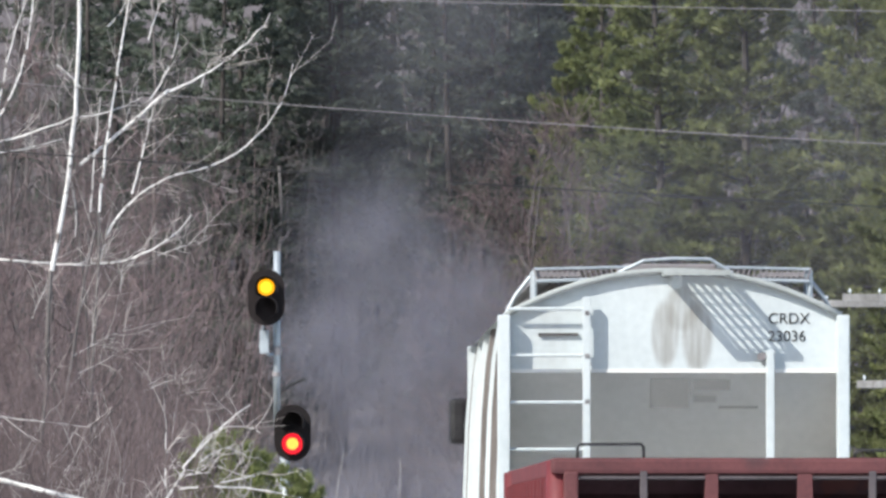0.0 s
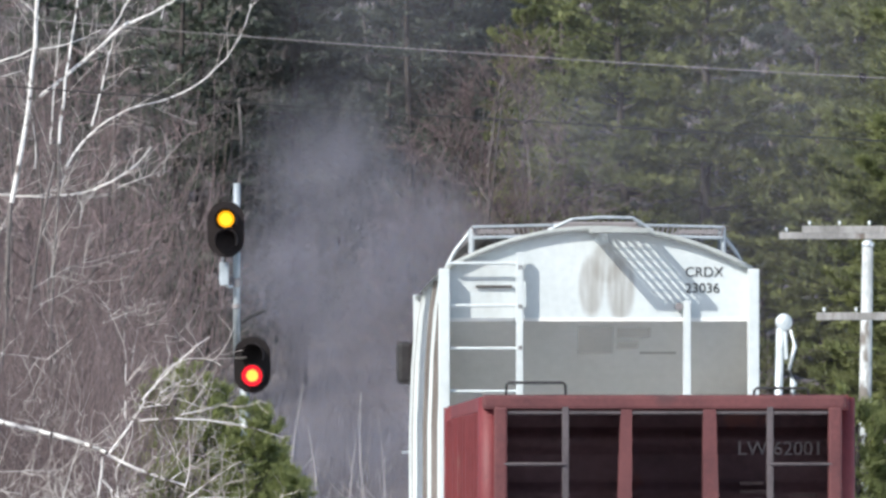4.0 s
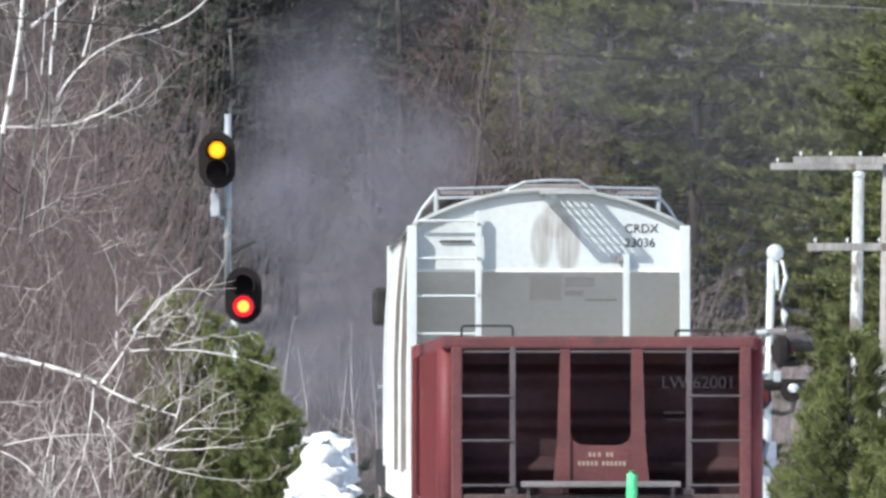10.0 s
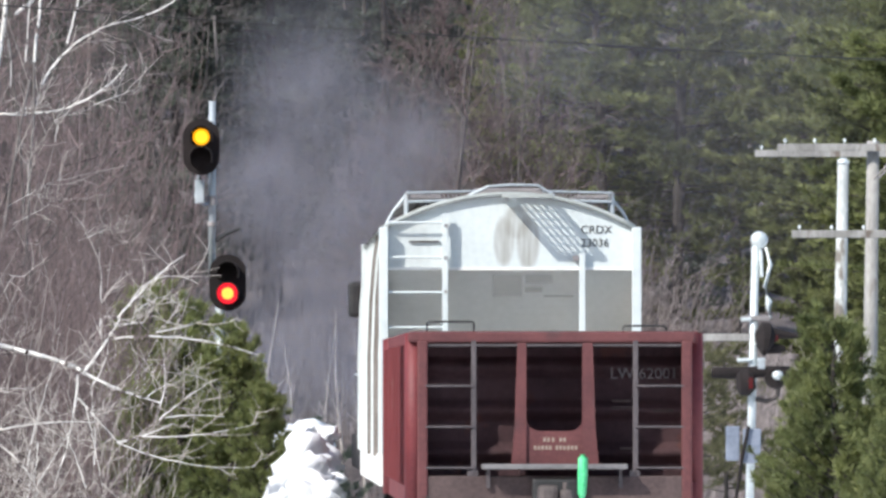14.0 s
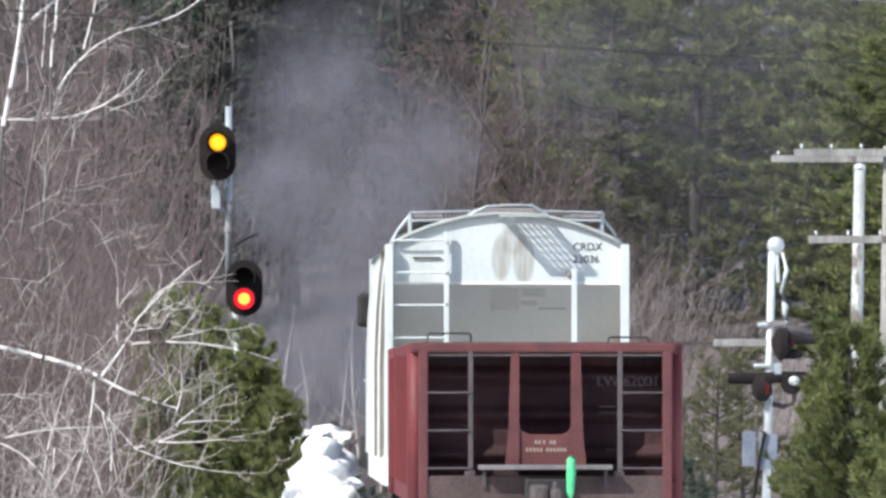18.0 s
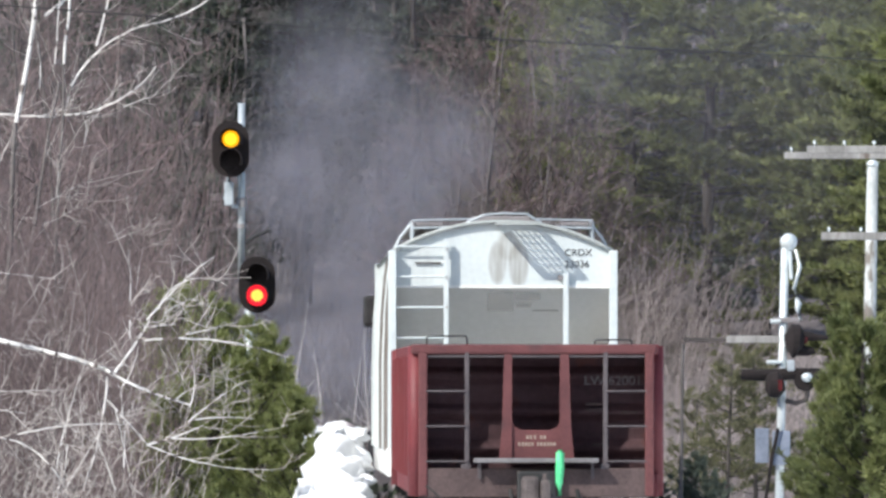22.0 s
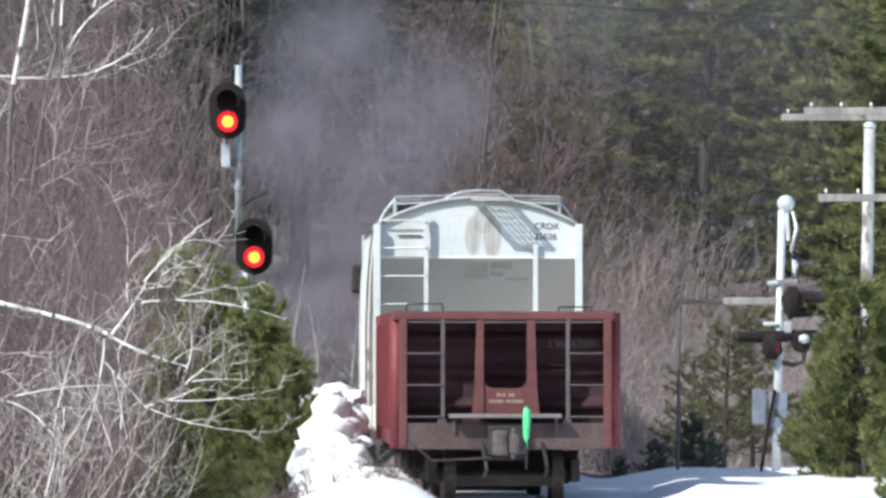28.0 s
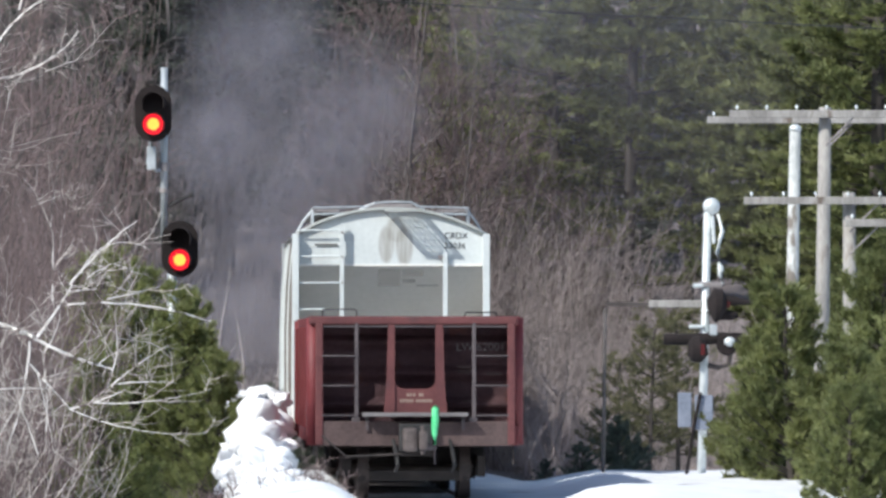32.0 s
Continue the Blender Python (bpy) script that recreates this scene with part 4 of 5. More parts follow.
utility_pole(6.35, 168, 4.60, -0.05, [(4.47, -1.65, 1.6, 0), (4.12, -0.08, 1.4, -0.1)], 0.115, "shorter pole with two cross-arms")


def overhead_wire(xa, za, xb, zb, y, r, mat, sag, label):
    pts = [(xa + (xb - xa) * k / 24, y, za + (zb - za) * k / 24 - sag * 4 * (k / 24) * (1 - k / 24)) for k in range(25)]
    bm = tube(pts, r, 5)
    me = bpy.data.meshes.new("overhead_wire")
    bm.to_mesh(me)
    bm.free()
    me.materials.append(mat)
    tagged(new("overhead_wire", me), label, "wire", "wires over the line", "structure")


overhead_wire(-14, 10.02, 14, 9.34, 150, 0.006, STEEL, 0.15, "pale overhead wire crossing the line")
overhead_wire(-14, 9.05, 14, 7.17, 150, 0.0065, STEEL, 0.25, "pale overhead wire crossing the line")
overhead_wire(-14, 8.16, 14, 6.47, 155, 0.010, BLACK, 0.20, "dark overhead wire crossing the line")

overhead_wire(1.55, 7.015, 2.75, 6.943, 155, 0.022, BLACK, 0.0, "dark splice sleeve on the overhead wire")


# ---- plants ----
def fast_mesh(name, V, F, material):
    V, F = np.asarray(V, dtype=np.float32), np.asarray(F, dtype=np.int32)
    me = bpy.data.meshes.new(name)
    k = F.shape[1]
    me.vertices.add(len(V))
    me.vertices.foreach_set("co", V.ravel())
    me.loops.add(F.size)
    me.loops.foreach_set("vertex_index", F.ravel())
    me.polygons.add(len(F))
    me.polygons.foreach_set("loop_start", np.arange(0, F.size, k, dtype=np.int32))
    me.polygons.foreach_set("loop_total", np.full(len(F), k, dtype=np.int32))
    me.materials.append(material)
    me.update(calc_edges=True)
    return me


def stems(P, R, sides=3):
    """Vertices and quads of thin tubes: P (n, k, 3) points, R (n, k) radii."""
    n, k, _ = P.shape
    T = np.gradient(P, axis=1)
    T /= np.linalg.norm(T, axis=2, keepdims=True) + 1e-9
    A = np.cross(T, np.array([0.31, 0.9, 0.3]))
    A /= np.linalg.norm(A, axis=2, keepdims=True) + 1e-9
    B = np.cross(T, A)
    ang = 2 * np.pi * np.arange(sides) / sides
    V = P[:, :, None, :] + R[:, :, None, None] * (np.cos(ang)[None, None, :, None] * A[:, :, None, :] + np.sin(ang)[None, None, :, None] * B[:, :, None, :])
    idx = np.arange(n * k * sides).reshape(n, k, sides)
    a, b = idx[:, :-1, :], idx[:, 1:, :]
    F = np.stack([a, np.roll(a, -1, 2), np.roll(b, -1, 2), b], axis=-1).reshape(-1, 4)
    return V.reshape(-1, 3), F


def grow(rng, base, direction, length, k, bend_up, wobble):
    """Curved stems: base (n,3), direction (n,3), length (n,) -> (n,k,3)."""
    n = len(base)
    P = np.zeros((n, k, 3))
    P[:, 0] = base
    d = direction / (np.linalg.norm(direction, axis=1, keepdims=True) + 1e-9)
    for i in range(1, k):
        d = d + np.array([0, 0, bend_up]) / k + rng.normal(0, wobble, (n, 3))
        d /= np.linalg.norm(d, axis=1, keepdims=True)
        P[:, i] = P[:, i - 1] + d * (length / (k - 1))[:, None]
    return P


def children(rng, P, per, spread, lo=0.25, hi=1.0):
    """Start points and directions of side shoots on stems P."""
    n, k, _ = P.shape
    i = np.repeat(np.arange(n), per)
    t = rng.uniform(lo, hi, len(i)) * (k - 1)
    a = np.minimum(t.astype(int), k - 2)
    f = (t - a)[:, None]
    base = P[i, a] * (1 - f) + P[i, a + 1] * f
    along = P[i, a + 1] - P[i, a]
    along /= np.linalg.norm(along, axis=1, keepdims=True) + 1e-9
    side = rng.normal(0, 1, (len(i), 3))
    side -= along * (side * along).sum(1, keepdims=True)
    side /= np.linalg.norm(side, axis=1, keepdims=True) + 1e-9
    return base, along * (1 - spread) + side * spread, t / (k - 1)


def bare_tree(seed, H, r, bark, twig, label, up=0.9, n1=16, name="bare_tree"):
    rng = np.random.default_rng(seed)
    top = thing(name, Matrix(), label, "tree", "leafless trees")
    trunk = grow(rng, np.array([[0, 0, -0.3]]), np.array([[rng.normal(0, 0.06), rng.normal(0, 0.06), 1.0]]), np.array([H]), 10, 0.3, 0.045)
    V, F = stems(trunk, np.linspace(r, r * 0.15, 10)[None, :], 8)
    part("trunk", fast_mesh("trunk", V, F, bark), bark, top)
    b1, d1, t1 = children(rng, trunk, n1, 0.62, 0.22, 0.97)
    L1 = H * 0.36 * (1.1 - t1) + 0.5
    P1 = grow(rng, b1, d1, L1, 6, up, 0.045)
    b2, d2, t2 = children(rng, P1, 6, 0.55, 0.2, 1.0)
    P2 = grow(rng, b2, d2, np.repeat(L1, 6) * rng.uniform(0.25, 0.55, len(b2)), 5, up * 0.6, 0.1)
    b3, d3, t3 = children(rng, P2, 4, 0.55, 0.2, 1.0)
    P3 = grow(rng, b3, d3, rng.uniform(0.25, 0.7, len(b3)), 3, 0.4, 0.12)
    V1, F1 = stems(P1, np.linspace(1, 0.35, 6)[None, :] * (0.008 + r * 0.27 * (1.05 - t1))[:, None], 4)
    V2, F2 = stems(P2, np.tile(np.linspace(0.010, 0.005, 5), (len(P2), 1)), 3)
    V3, F3 = stems(P3, np.tile(np.linspace(0.006, 0.0035, 3), (len(P3), 1)), 3)
    part("branchwork", fast_mesh("branchwork", V1, F1, bark), bark, top, "thin bare branches")["kind"] = "stuff"
    V, F = np.concatenate([V2, V3]), np.concatenate([F2, F3 + len(V2)])
    part("crown", fast_mesh("crown", V, F, twig), twig, top)
    return top


def needles(rng, base, outward, per, length, width, flat=1.0):
    """Tufts of flat needles: base (n,3), outward (n,3)."""
    i = np.repeat(np.arange(len(base)), per)
    d = outward[i] * 0.75 + rng.normal(0, 0.62, (len(i), 3)) * np.array([1, 1, flat]) + np.array([0, 0, 0.35 * flat])
    d /= np.linalg.norm(d, axis=1, keepdims=True)
    s = np.cross(d, rng.normal(0, 1, (len(i), 3)))
    s /= np.linalg.norm(s, axis=1, keepdims=True) + 1e-9
    p = base[i] + rng.normal(0, 0.03, (len(i), 3))
    l = length * rng.uniform(0.6, 1.2, (len(i), 1))
    V = np.stack([p - s * width * 0.6, p + s * width * 0.6, p + d * l], axis=1)
    V = V.reshape(-1, 3)
    return V, np.arange(len(V)).reshape(-1, 3)


def unit_lump():
    bm = bmesh.new()
    bmesh.ops.create_icosphere(bm, subdivisions=1, radius=1.0)
    V, F = np.array([v.co[:] for v in bm.verts]), np.array([[v.index for v in f.verts] for f in bm.faces])
    bm.free()
    return V, F


LUMP_V, LUMP_F = unit_lump()


def clumps(rng, centre, size, flat):
    """Ragged, flattened clumps of foliage."""
    n, k = len(centre), len(LUMP_V)
    a = rng.uniform(0, 2 * np.pi, n)
    sx, sy, sz = size * rng.uniform(0.8, 1.5, n), size * rng.uniform(0.7, 1.1, n), size * flat * rng.uniform(0.7, 1.3, n)
    P = LUMP_V[None] * (1 + rng.normal(0, 0.24, (n, k)))[:, :, None] * np.stack([sx, sy, sz], axis=1)[:, None, :]
    tilt = rng.normal(0, 0.25, n)[:, None]
    x = P[:, :, 0] * np.cos(a)[:, None] - P[:, :, 1] * np.sin(a)[:, None]
    y = P[:, :, 0] * np.sin(a)[:, None] + P[:, :, 1] * np.cos(a)[:, None]
    V = np.stack([x, y, P[:, :, 2] + tilt * x], axis=2) + centre[:, None, :]
    F = LUMP_F[None] + (np.arange(n) * k)[:, None, None]
    return V.reshape(-1, 3), F.reshape(-1, 3)


def pine(seed, H, r, spread, needle, label, crown_from=0.12, whorl=0.55, per=1.6, droop=0.12, length=0.14, width=0.025, pad_size=0.31, tufts=19, body=0.38, flat=0.45, name="pine_tree", category="pine tree", shape=0.75):
    rng = np.random.default_rng(seed)
    top = thing(name, Matrix(), label, category, "evergreens")
    trunk = grow(rng, np.array([[0, 0, -0.4]]), np.array([[rng.normal(0, 0.02), rng.normal(0, 0.02), 1.0]]), np.array([H]), 10, 0.2, 0.012)
    V, F = stems(trunk, np.linspace(r, 0.02, 10)[None, :], 8)
    part("trunk", fast_mesh("trunk", V, F, PINE_BARK), PINE_BARK, top)
    zs = np.arange(crown_from * H, H * 0.985, whorl)
    bs, ds, ls = [], [], []
    for z in zs:
        f = z / H
        for k in range(rng.integers(4, 7)):
            a = rng.uniform(0, 2 * np.pi)
            t = f * 9
            i = min(int(t), 8)
            c = trunk[0, i] * (1 - t + i) + trunk[0, i + 1] * (t - i)
            bs.append(c + np.array([0, 0, rng.normal(0, 0.08)]))
            ds.append([np.cos(a), np.sin(a), 0.05 + 0.6 * f - droop])
            ls.append(max(0.25, spread * (1.02 - f) ** shape * rng.uniform(0.55, 1.15)))
    bs, ds, ls = np.array(bs), np.array(ds), np.array(ls)
    P = grow(rng, bs, ds, ls, 6, 0.25, 0.05)
    V, F = stems(P, np.linspace(1, 0.3, 6)[None, :] * (0.008 + 0.011 * ls)[:, None], 3)
    part("branchwork", fast_mesh("branchwork", V, F, PINE_BARK), PINE_BARK, top, "thin spreading boughs")["kind"] = "stuff"
    # flat pads of tufts towards the ends of the boughs
    cnt = np.maximum(1, np.round(ls * per * rng.uniform(0.6, 1.3, len(ls))).astype(int))
    i = np.repeat(np.arange(len(ls)), cnt)
    t = (1 - rng.uniform(0, 1, len(i)) ** 1.3 * 0.8) * 5
    a = np.minimum(t.astype(int), 4)
    f = (t - a)[:, None]
    pad = P[i, a] * (1 - f) + P[i, a + 1] * f
    along = P[i, a + 1] - P[i, a]
    along /= np.linalg.norm(along, axis=1, keepdims=True) + 1e-9
    pad = pad + rng.normal(0, 1, (len(i), 3)) * np.array([0.5, 0.5, 0.15]) * (0.15 + 0.12 * ls[i])[:, None]
    size = rng.uniform(0.6, 1.35, len(i)) * pad_size
    j = np.repeat(np.arange(len(i)), tufts)
    off = rng.normal(0, 1, (len(j), 3)) * np.array([1, 1, 0.42])
    V1, F1 = clumps(rng, pad, size * body, flat)
    V2, F2 = needles(rng, pad[j] + off * size[j][:, None], along[j] * 0.5 + off * 0.5, 5, length, width)
    me = fast_mesh("crown", np.concatenate([V1, V2]), np.concatenate([F1, F2 + len(V1)]), needle)
    part("crown", me, needle, top)
    return top


def conifer(seed, H, r, spread, needle, label, crown_from=0.15, whorl=0.5, droop=0.1, upturn=0.5, side_len=0.34, tuft=0.17, width=0.03, per_tuft=9, tufts=4, shape=0.7, name="pine_tree", category="pine tree", open_gap=0.25, ring=6):
    """A trunk with whorls of long boughs; each bough bears flat side sprays with brushes of needles."""
    rng = np.random.default_rng(seed)
    top = thing(name, Matrix(), label, category, "evergreens")
    trunk = grow(rng, np.array([[0, 0, -0.4]]), np.array([[rng.normal(0, 0.02), rng.normal(0, 0.02), 1.0]]), np.array([H]), 10, 0.2, 0.012)
    V, F = stems(trunk, np.linspace(r, 0.02, 10)[None, :], 8)
    part("trunk", fast_mesh("trunk", V, F, PINE_BARK), PINE_BARK, top)
    bs, ds, ls = [], [], []
    for z in np.arange(crown_from * H, H * 0.985, whorl):
        f = z / H
        full = spread * (1.03 - f) ** shape * (0.55 + 0.45 * min(1.0, (f - crown_from) / 0.12 + 0.25)) * rng.uniform(0.75, 1.15)
        a0 = rng.uniform(0, 2 * np.pi)
        n = rng.integers(ring - 1, ring + 2)
        for k in range(n):
            if rng.random() < open_gap:
                continue
            a = a0 + 2 * np.pi * k / n + rng.normal(0, 0.25)
            t = f * 9
            i = min(int(t), 8)
            c = trunk[0, i] * (1 - t + i) + trunk[0, i + 1] * (t - i)
            bs.append(c + np.array([0, 0, rng.normal(0, 0.12)]))
            ds.append([np.cos(a), np.sin(a), 0.02 + 0.55 * f * f - droop])
            ls.append(max(0.35, full * rng.uniform(0.7, 1.1)))
    bs, ds, ls = np.array(bs), np.array(ds), np.array(ls)
    P = grow(rng, bs, ds, ls, 7, upturn, 0.05)
    V, F = stems(P, np.linspace(1, 0.25, 7)[None, :] * (0.006 + 0.010 * ls)[:, None], 3)
    part("branchwork", fast_mesh("branchwork", V, F, PINE_BARK), PINE_BARK, top, "thin spreading boughs")["kind"] = "stuff"
    # side sprays, lying nearly flat, longest a little before the tip
    cnt = np.maximum(3, np.round(ls * 6.5).astype(int))
    i = np.repeat(np.arange(len(ls)), cnt)
    u = rng.uniform(0.22, 1.0, len(i))
    t = u * 6
    a = np.minimum(t.astype(int), 5)
    f = (t - a)[:, None]
    base = P[i, a] * (1 - f) + P[i, a + 1] * f
    along = P[i, a + 1] - P[i, a]
    along /= np.linalg.norm(along, axis=1, keepdims=True) + 1e-9
    across = np.cross(along, np.array([0, 0, 1.0]))
    across *= rng.choice([-1.0, 1.0], (len(i), 1))
    way = along * rng.uniform(0.45, 1.0, (len(i), 1)) + across * rng.uniform(0.3, 1.0, (len(i), 1)) + rng.normal(0, 1, (len(i), 3)) * np.array([0.16, 0.16, 0.10]) + np.array([0, 0, 0.05])
    length = side_len * (0.55 + 0.5 * np.sin(np.pi * u)) * rng.uniform(0.6, 1.5, len(i)) * (0.6 + 0.22 * ls[i])
    S = grow(rng, base, way, length, 4, 0.25, 0.08)
    j = np.repeat(np.arange(len(S)), tufts)
    q = np.tile(np.linspace(0.35, 1.0, tufts), len(S)) * 3
    b = np.minimum(q.astype(int), 2)
    g = (q - b)[:, None]
    at = S[j, b] * (1 - g) + S[j, b + 1] * g
    fwd = S[j, b + 1] - S[j, b]
    fwd /= np.linalg.norm(fwd, axis=1, keepdims=True) + 1e-9
    V, F = needles(rng, at, fwd, per_tuft, tuft, width, 0.6)
    part("crown", fast_mesh("crown", V, F, needle), needle, top)
    return top


def put(proto, spots, used):
    """Stands a prototype and its copies at (x, y, scale, turn)."""
    for x, y, s, turn in spots:
        m = pose(x, y, ground_z(x, y) - 0.15, 0, 0, turn)
        if proto.name not in used:
            used.add(proto.name)
            o = proto
            o.matrix_world = m
        else:
            o = copy_thing(proto, m)
        o.scale = (s, s, s)


used = set()
PINES = [conifer(21, 16.0, 0.18, 3.0, NEEDLE, "tall green white pine with layered boughs", crown_from=0.10, whorl=0.64, upturn=0.3, width=0.045, open_gap=0.22, ring=9),
         conifer(22, 13.5, 0.16, 2.7, NEEDLE, "green pine with plumed boughs", crown_from=0.08, whorl=0.64, upturn=0.3, width=0.045, open_gap=0.22, ring=9),
         conifer(23, 17.0, 0.19, 2.6, NEEDLE, "tall sunlit olive-green pine", crown_from=0.22, whorl=0.60, upturn=0.3, width=0.045, open_gap=0.1, ring=9),
         conifer(24, 16.0, 0.18, 3.2, NEEDLE, "tall pine with wide lower boughs", crown_from=0.25, whorl=0.60, upturn=0.3, width=0.045, open_gap=0.12, ring=9)]
SPRUCES = [conifer(31, 15.0, 0.13, 2.1, NEEDLE_DARK, "dark blue-green spruce on the hill", crown_from=0.12, whorl=0.44, droop=0.22, upturn=0.35, side_len=0.34, tuft=0.17, width=0.055, per_tuft=5, tufts=3, name="spruce_tree", category="spruce tree"),
           conifer(32, 12.0, 0.11, 1.9, NEEDLE_DARK, "dark spruce among bare trees", crown_from=0.12, whorl=0.44, droop=0.22, upturn=0.35, side_len=0.34, tuft=0.17, width=0.055, per_tuft=5, tufts=3, name="spruce_tree", category="spruce tree")]
BARES = [bare_tree(41, 12.0, 0.09, BARK, TWIG_FAR, "slender leafless grey-brown tree"),
         bare_tree(42, 10.0, 0.07, BARK, TWIG_FAR, "leafless young maple with brown twigs"),
         bare_tree(43, 13.0, 0.10, BARK, TWIG_FAR, "tall leafless tree on the hillside", up=1.1),
         bare_tree(44, 8.0, 0.06, BARK, TWIG_FAR, "leafless sapling with fine brown twigs", up=0.8)]
BROWNS = [bare_tree(45, 9.0, 0.055, BARK, TWIG, "leafless brown shrub-like tree behind the crossing", up=0.9), bare_tree(46, 8.0, 0.05, BARK, TWIG, "leafless young tree with sunlit brown twigs", up=0.9)]
PALES = [bare_tree(51, 9.0, 0.085, TWIG_PALE, TWIG_FAR, "leafless young birch with pale bark", n1=7, name="birch_tree"),
         bare_tree(52, 7.0, 0.08, TWIG_PALE, TWIG_FAR, "small forked birch with pale stem", n1=6, name="birch_tree")]


def scatter(protos, n, box4, smin, smax, seed, keep=None):
    rr = random.Random(seed)
    for k in range(n):
        for _ in range(30):
            x, y = rr.uniform(box4[0], box4[1]), rr.uniform(box4[2], box4[3])
            if keep is None or keep(x, y):
                break
        else:
            continue
        put(protos[k % len(protos)], [(x, y, rr.uniform(smin, smax), rr.uniform(0, 360))], used)


# sunlit pines on the right, dark spruces in the middle distance, bare woods between
scatter(PINES[:3], 8, (7.4, 13.0, 197, 206), 0.85, 1.1, 1)
scatter(PINES[:3], 7, (7.0, 15, 208, 224), 0.9, 1.15, 2)
put(PINES[3], [(0.1, 220, 0.68, 20), (1.0, 218, 0.84, 250), (2.3, 213, 0.96, 140), (3.0, 221, 1.08, 80)], used)
put(PINES[0], [(3.5, 212, 1.0, 200), (6.3, 210.5, 0.9, 60)], used)
put(PINES[2], [(6.7, 209, 0.9, 200), (6.9, 214, 1.0, 30)], used)
# the tall pine beside the line whose shadow sweeps over the hopper
LONE_PINE = pine(71, 18.8, 0.22, 1.25, NEEDLE, "tall narrow dense pine beside the line", crown_from=0.45, whorl=0.14, per=12, pad_size=0.22, tufts=3, body=1.1, flat=0.9, shape=0.6)
put(LONE_PINE, [(-11.5, 105.55, 1.0, 0)], used)
scatter(SPRUCES, 22, (-7.2, 1, 232, 262), 0.85, 1.2, 3)
scatter(BARES, 12, (-14, -7, 208, 232), 0.8, 1.1, 16)
scatter(SPRUCES, 7, (-14, -6.5, 228, 248), 0.9, 1.2, 17)
scatter(BROWNS, 7, (-1.8, 2.0, 206, 210), 0.9, 1.2, 18)
scatter(SPRUCES, 8, (2, 16, 230, 252), 0.8, 1.1, 4)
scatter(BARES, 34, (-12, 6, 206, 262), 0.7, 1.05, 5, lambda x, y: (x < 0.2 or y > 232) and not (-490 < x / y * 19000 < -190 and y < 228))
scatter(BROWNS, 12, (0.2, 3.0, 205, 211), 0.44, 0.66, 6)
scatter(BROWNS, 5, (-1.8, 0.4, 212, 218), 0.7, 0.95, 15)
scatter(BROWNS, 20, (-12, -7.0, 176, 204), 0.8, 1.25, 7)
put(PALES[1], [(-4.05, 199, 0.60, 20), (-3.80, 199.5, 0.50, 200), (-2.75, 200, 0.56, 90)], used)
put(PALES[0], [(-3.25, 201, 0.42, 150), (-2.35, 202, 0.40, 10)], used)


def dead_birch(x, y, H):
    """A slim upright snag with a few broken stubs."""
    d = thing("dead_birch", pose(x, y, ground_z(x, y) - 0.1), "slim grey dead birch trunk with broken stubs", "tree")
    rr = random.Random(4)
    part("trunk", tube([(0.05 * math.sin(k * 1.3), 0, H * k / 12) for k in range(13)], [0.055 - 0.0025 * k for k in range(13)], 8), BARK, d, "grey weathered trunk", True)
    for k in range(5):
        z = H * (0.45 + 0.1 * k)
        w = rr.choice((-1, 1)) * rr.uniform(0.12, 0.3)
        part("stub", tube([(0, 0, z), (w * 0.6, -0.05, z + 0.12), (w, -0.05, z + 0.3)], [0.02, 0.014, 0.006], 6), TWIG_FAR, d)


dead_birch(-5.14, 199, 9.4)

scatter(SPRUCES, 8, (-14, 16, 268, 290), 0.9, 1.3, 9)
scatter(BARES, 8, (-16, 16, 262, 290), 0.9, 1.3, 10)

# low evergreens near the line
BUSHES = [conifer(61, 3.9, 0.06, 1.75, NEEDLE_CEDAR, "bushy green young pine beside the signal", crown_from=0.03, whorl=0.19, droop=-0.15, upturn=0.8, side_len=0.19, tuft=0.13, width=0.022, per_tuft=9, tufts=4, shape=0.6, name="young_pine", open_gap=0.1),
          conifer(62, 3.4, 0.07, 1.5, NEEDLE, "bushy young pine with long tufts", crown_from=0.04, whorl=0.17, droop=-0.15, upturn=0.9, side_len=0.20, tuft=0.15, width=0.024, per_tuft=9, tufts=4, shape=0.5, name="young_pine", open_gap=0.12)]
put(BUSHES[0], [(-3.95, 162, 0.94, 0), (-3.70, 163.5, 0.78, 90), (-4.75, 163.4, 1.08, 40), (-5.2, 164.5, 1.15, 130), (-3.45, 161, 0.66, 310), (-4.9, 153, 0.75, 200)], used)
DARK_BUSH = conifer(63, 2.6, 0.05, 1.5, NEEDLE_DARK, "small dark evergreen in shade", crown_from=0.03, whorl=0.2, droop=-0.1, upturn=0.7, side_len=0.22, tuft=0.15, width=0.03, shape=0.5, name="dark_evergreen", category="evergreen")
put(DARK_BUSH, [(2.3, 179, 0.28, 220), (2.9, 178, 0.42, 20), (3.25, 180, 0.32, 80), (1.7, 178, 0.20, 10), (-2.95, 180, 0.72, 30), (-3.5, 182, 0.65, 130)], used)
put(BUSHES[1], [(5.35, 165, 1.0, 0), (4.95, 166.5, 0.78, 210), (6.6, 164, 1.15, 120), (6.1, 160, 0.72, 30), (5.75, 152.5, 0.62, 75), (6.6, 153, 0.85, 190), (7.4, 162, 1.2, 60), (6.9, 178, 1.1, 70), (7.9, 186, 1.5, 10)], used)
OLIVE_BUSH = conifer(64, 3.6, 0.05, 1.25, NEEDLE_OLIVE, "dull olive young pine among brown brush", crown_from=0.30, whorl=0.24, side_len=0.22, tuft=0.13, width=0.022, per_tuft=6, tufts=3, shape=0.4, name="young_pine", open_gap=0.3)
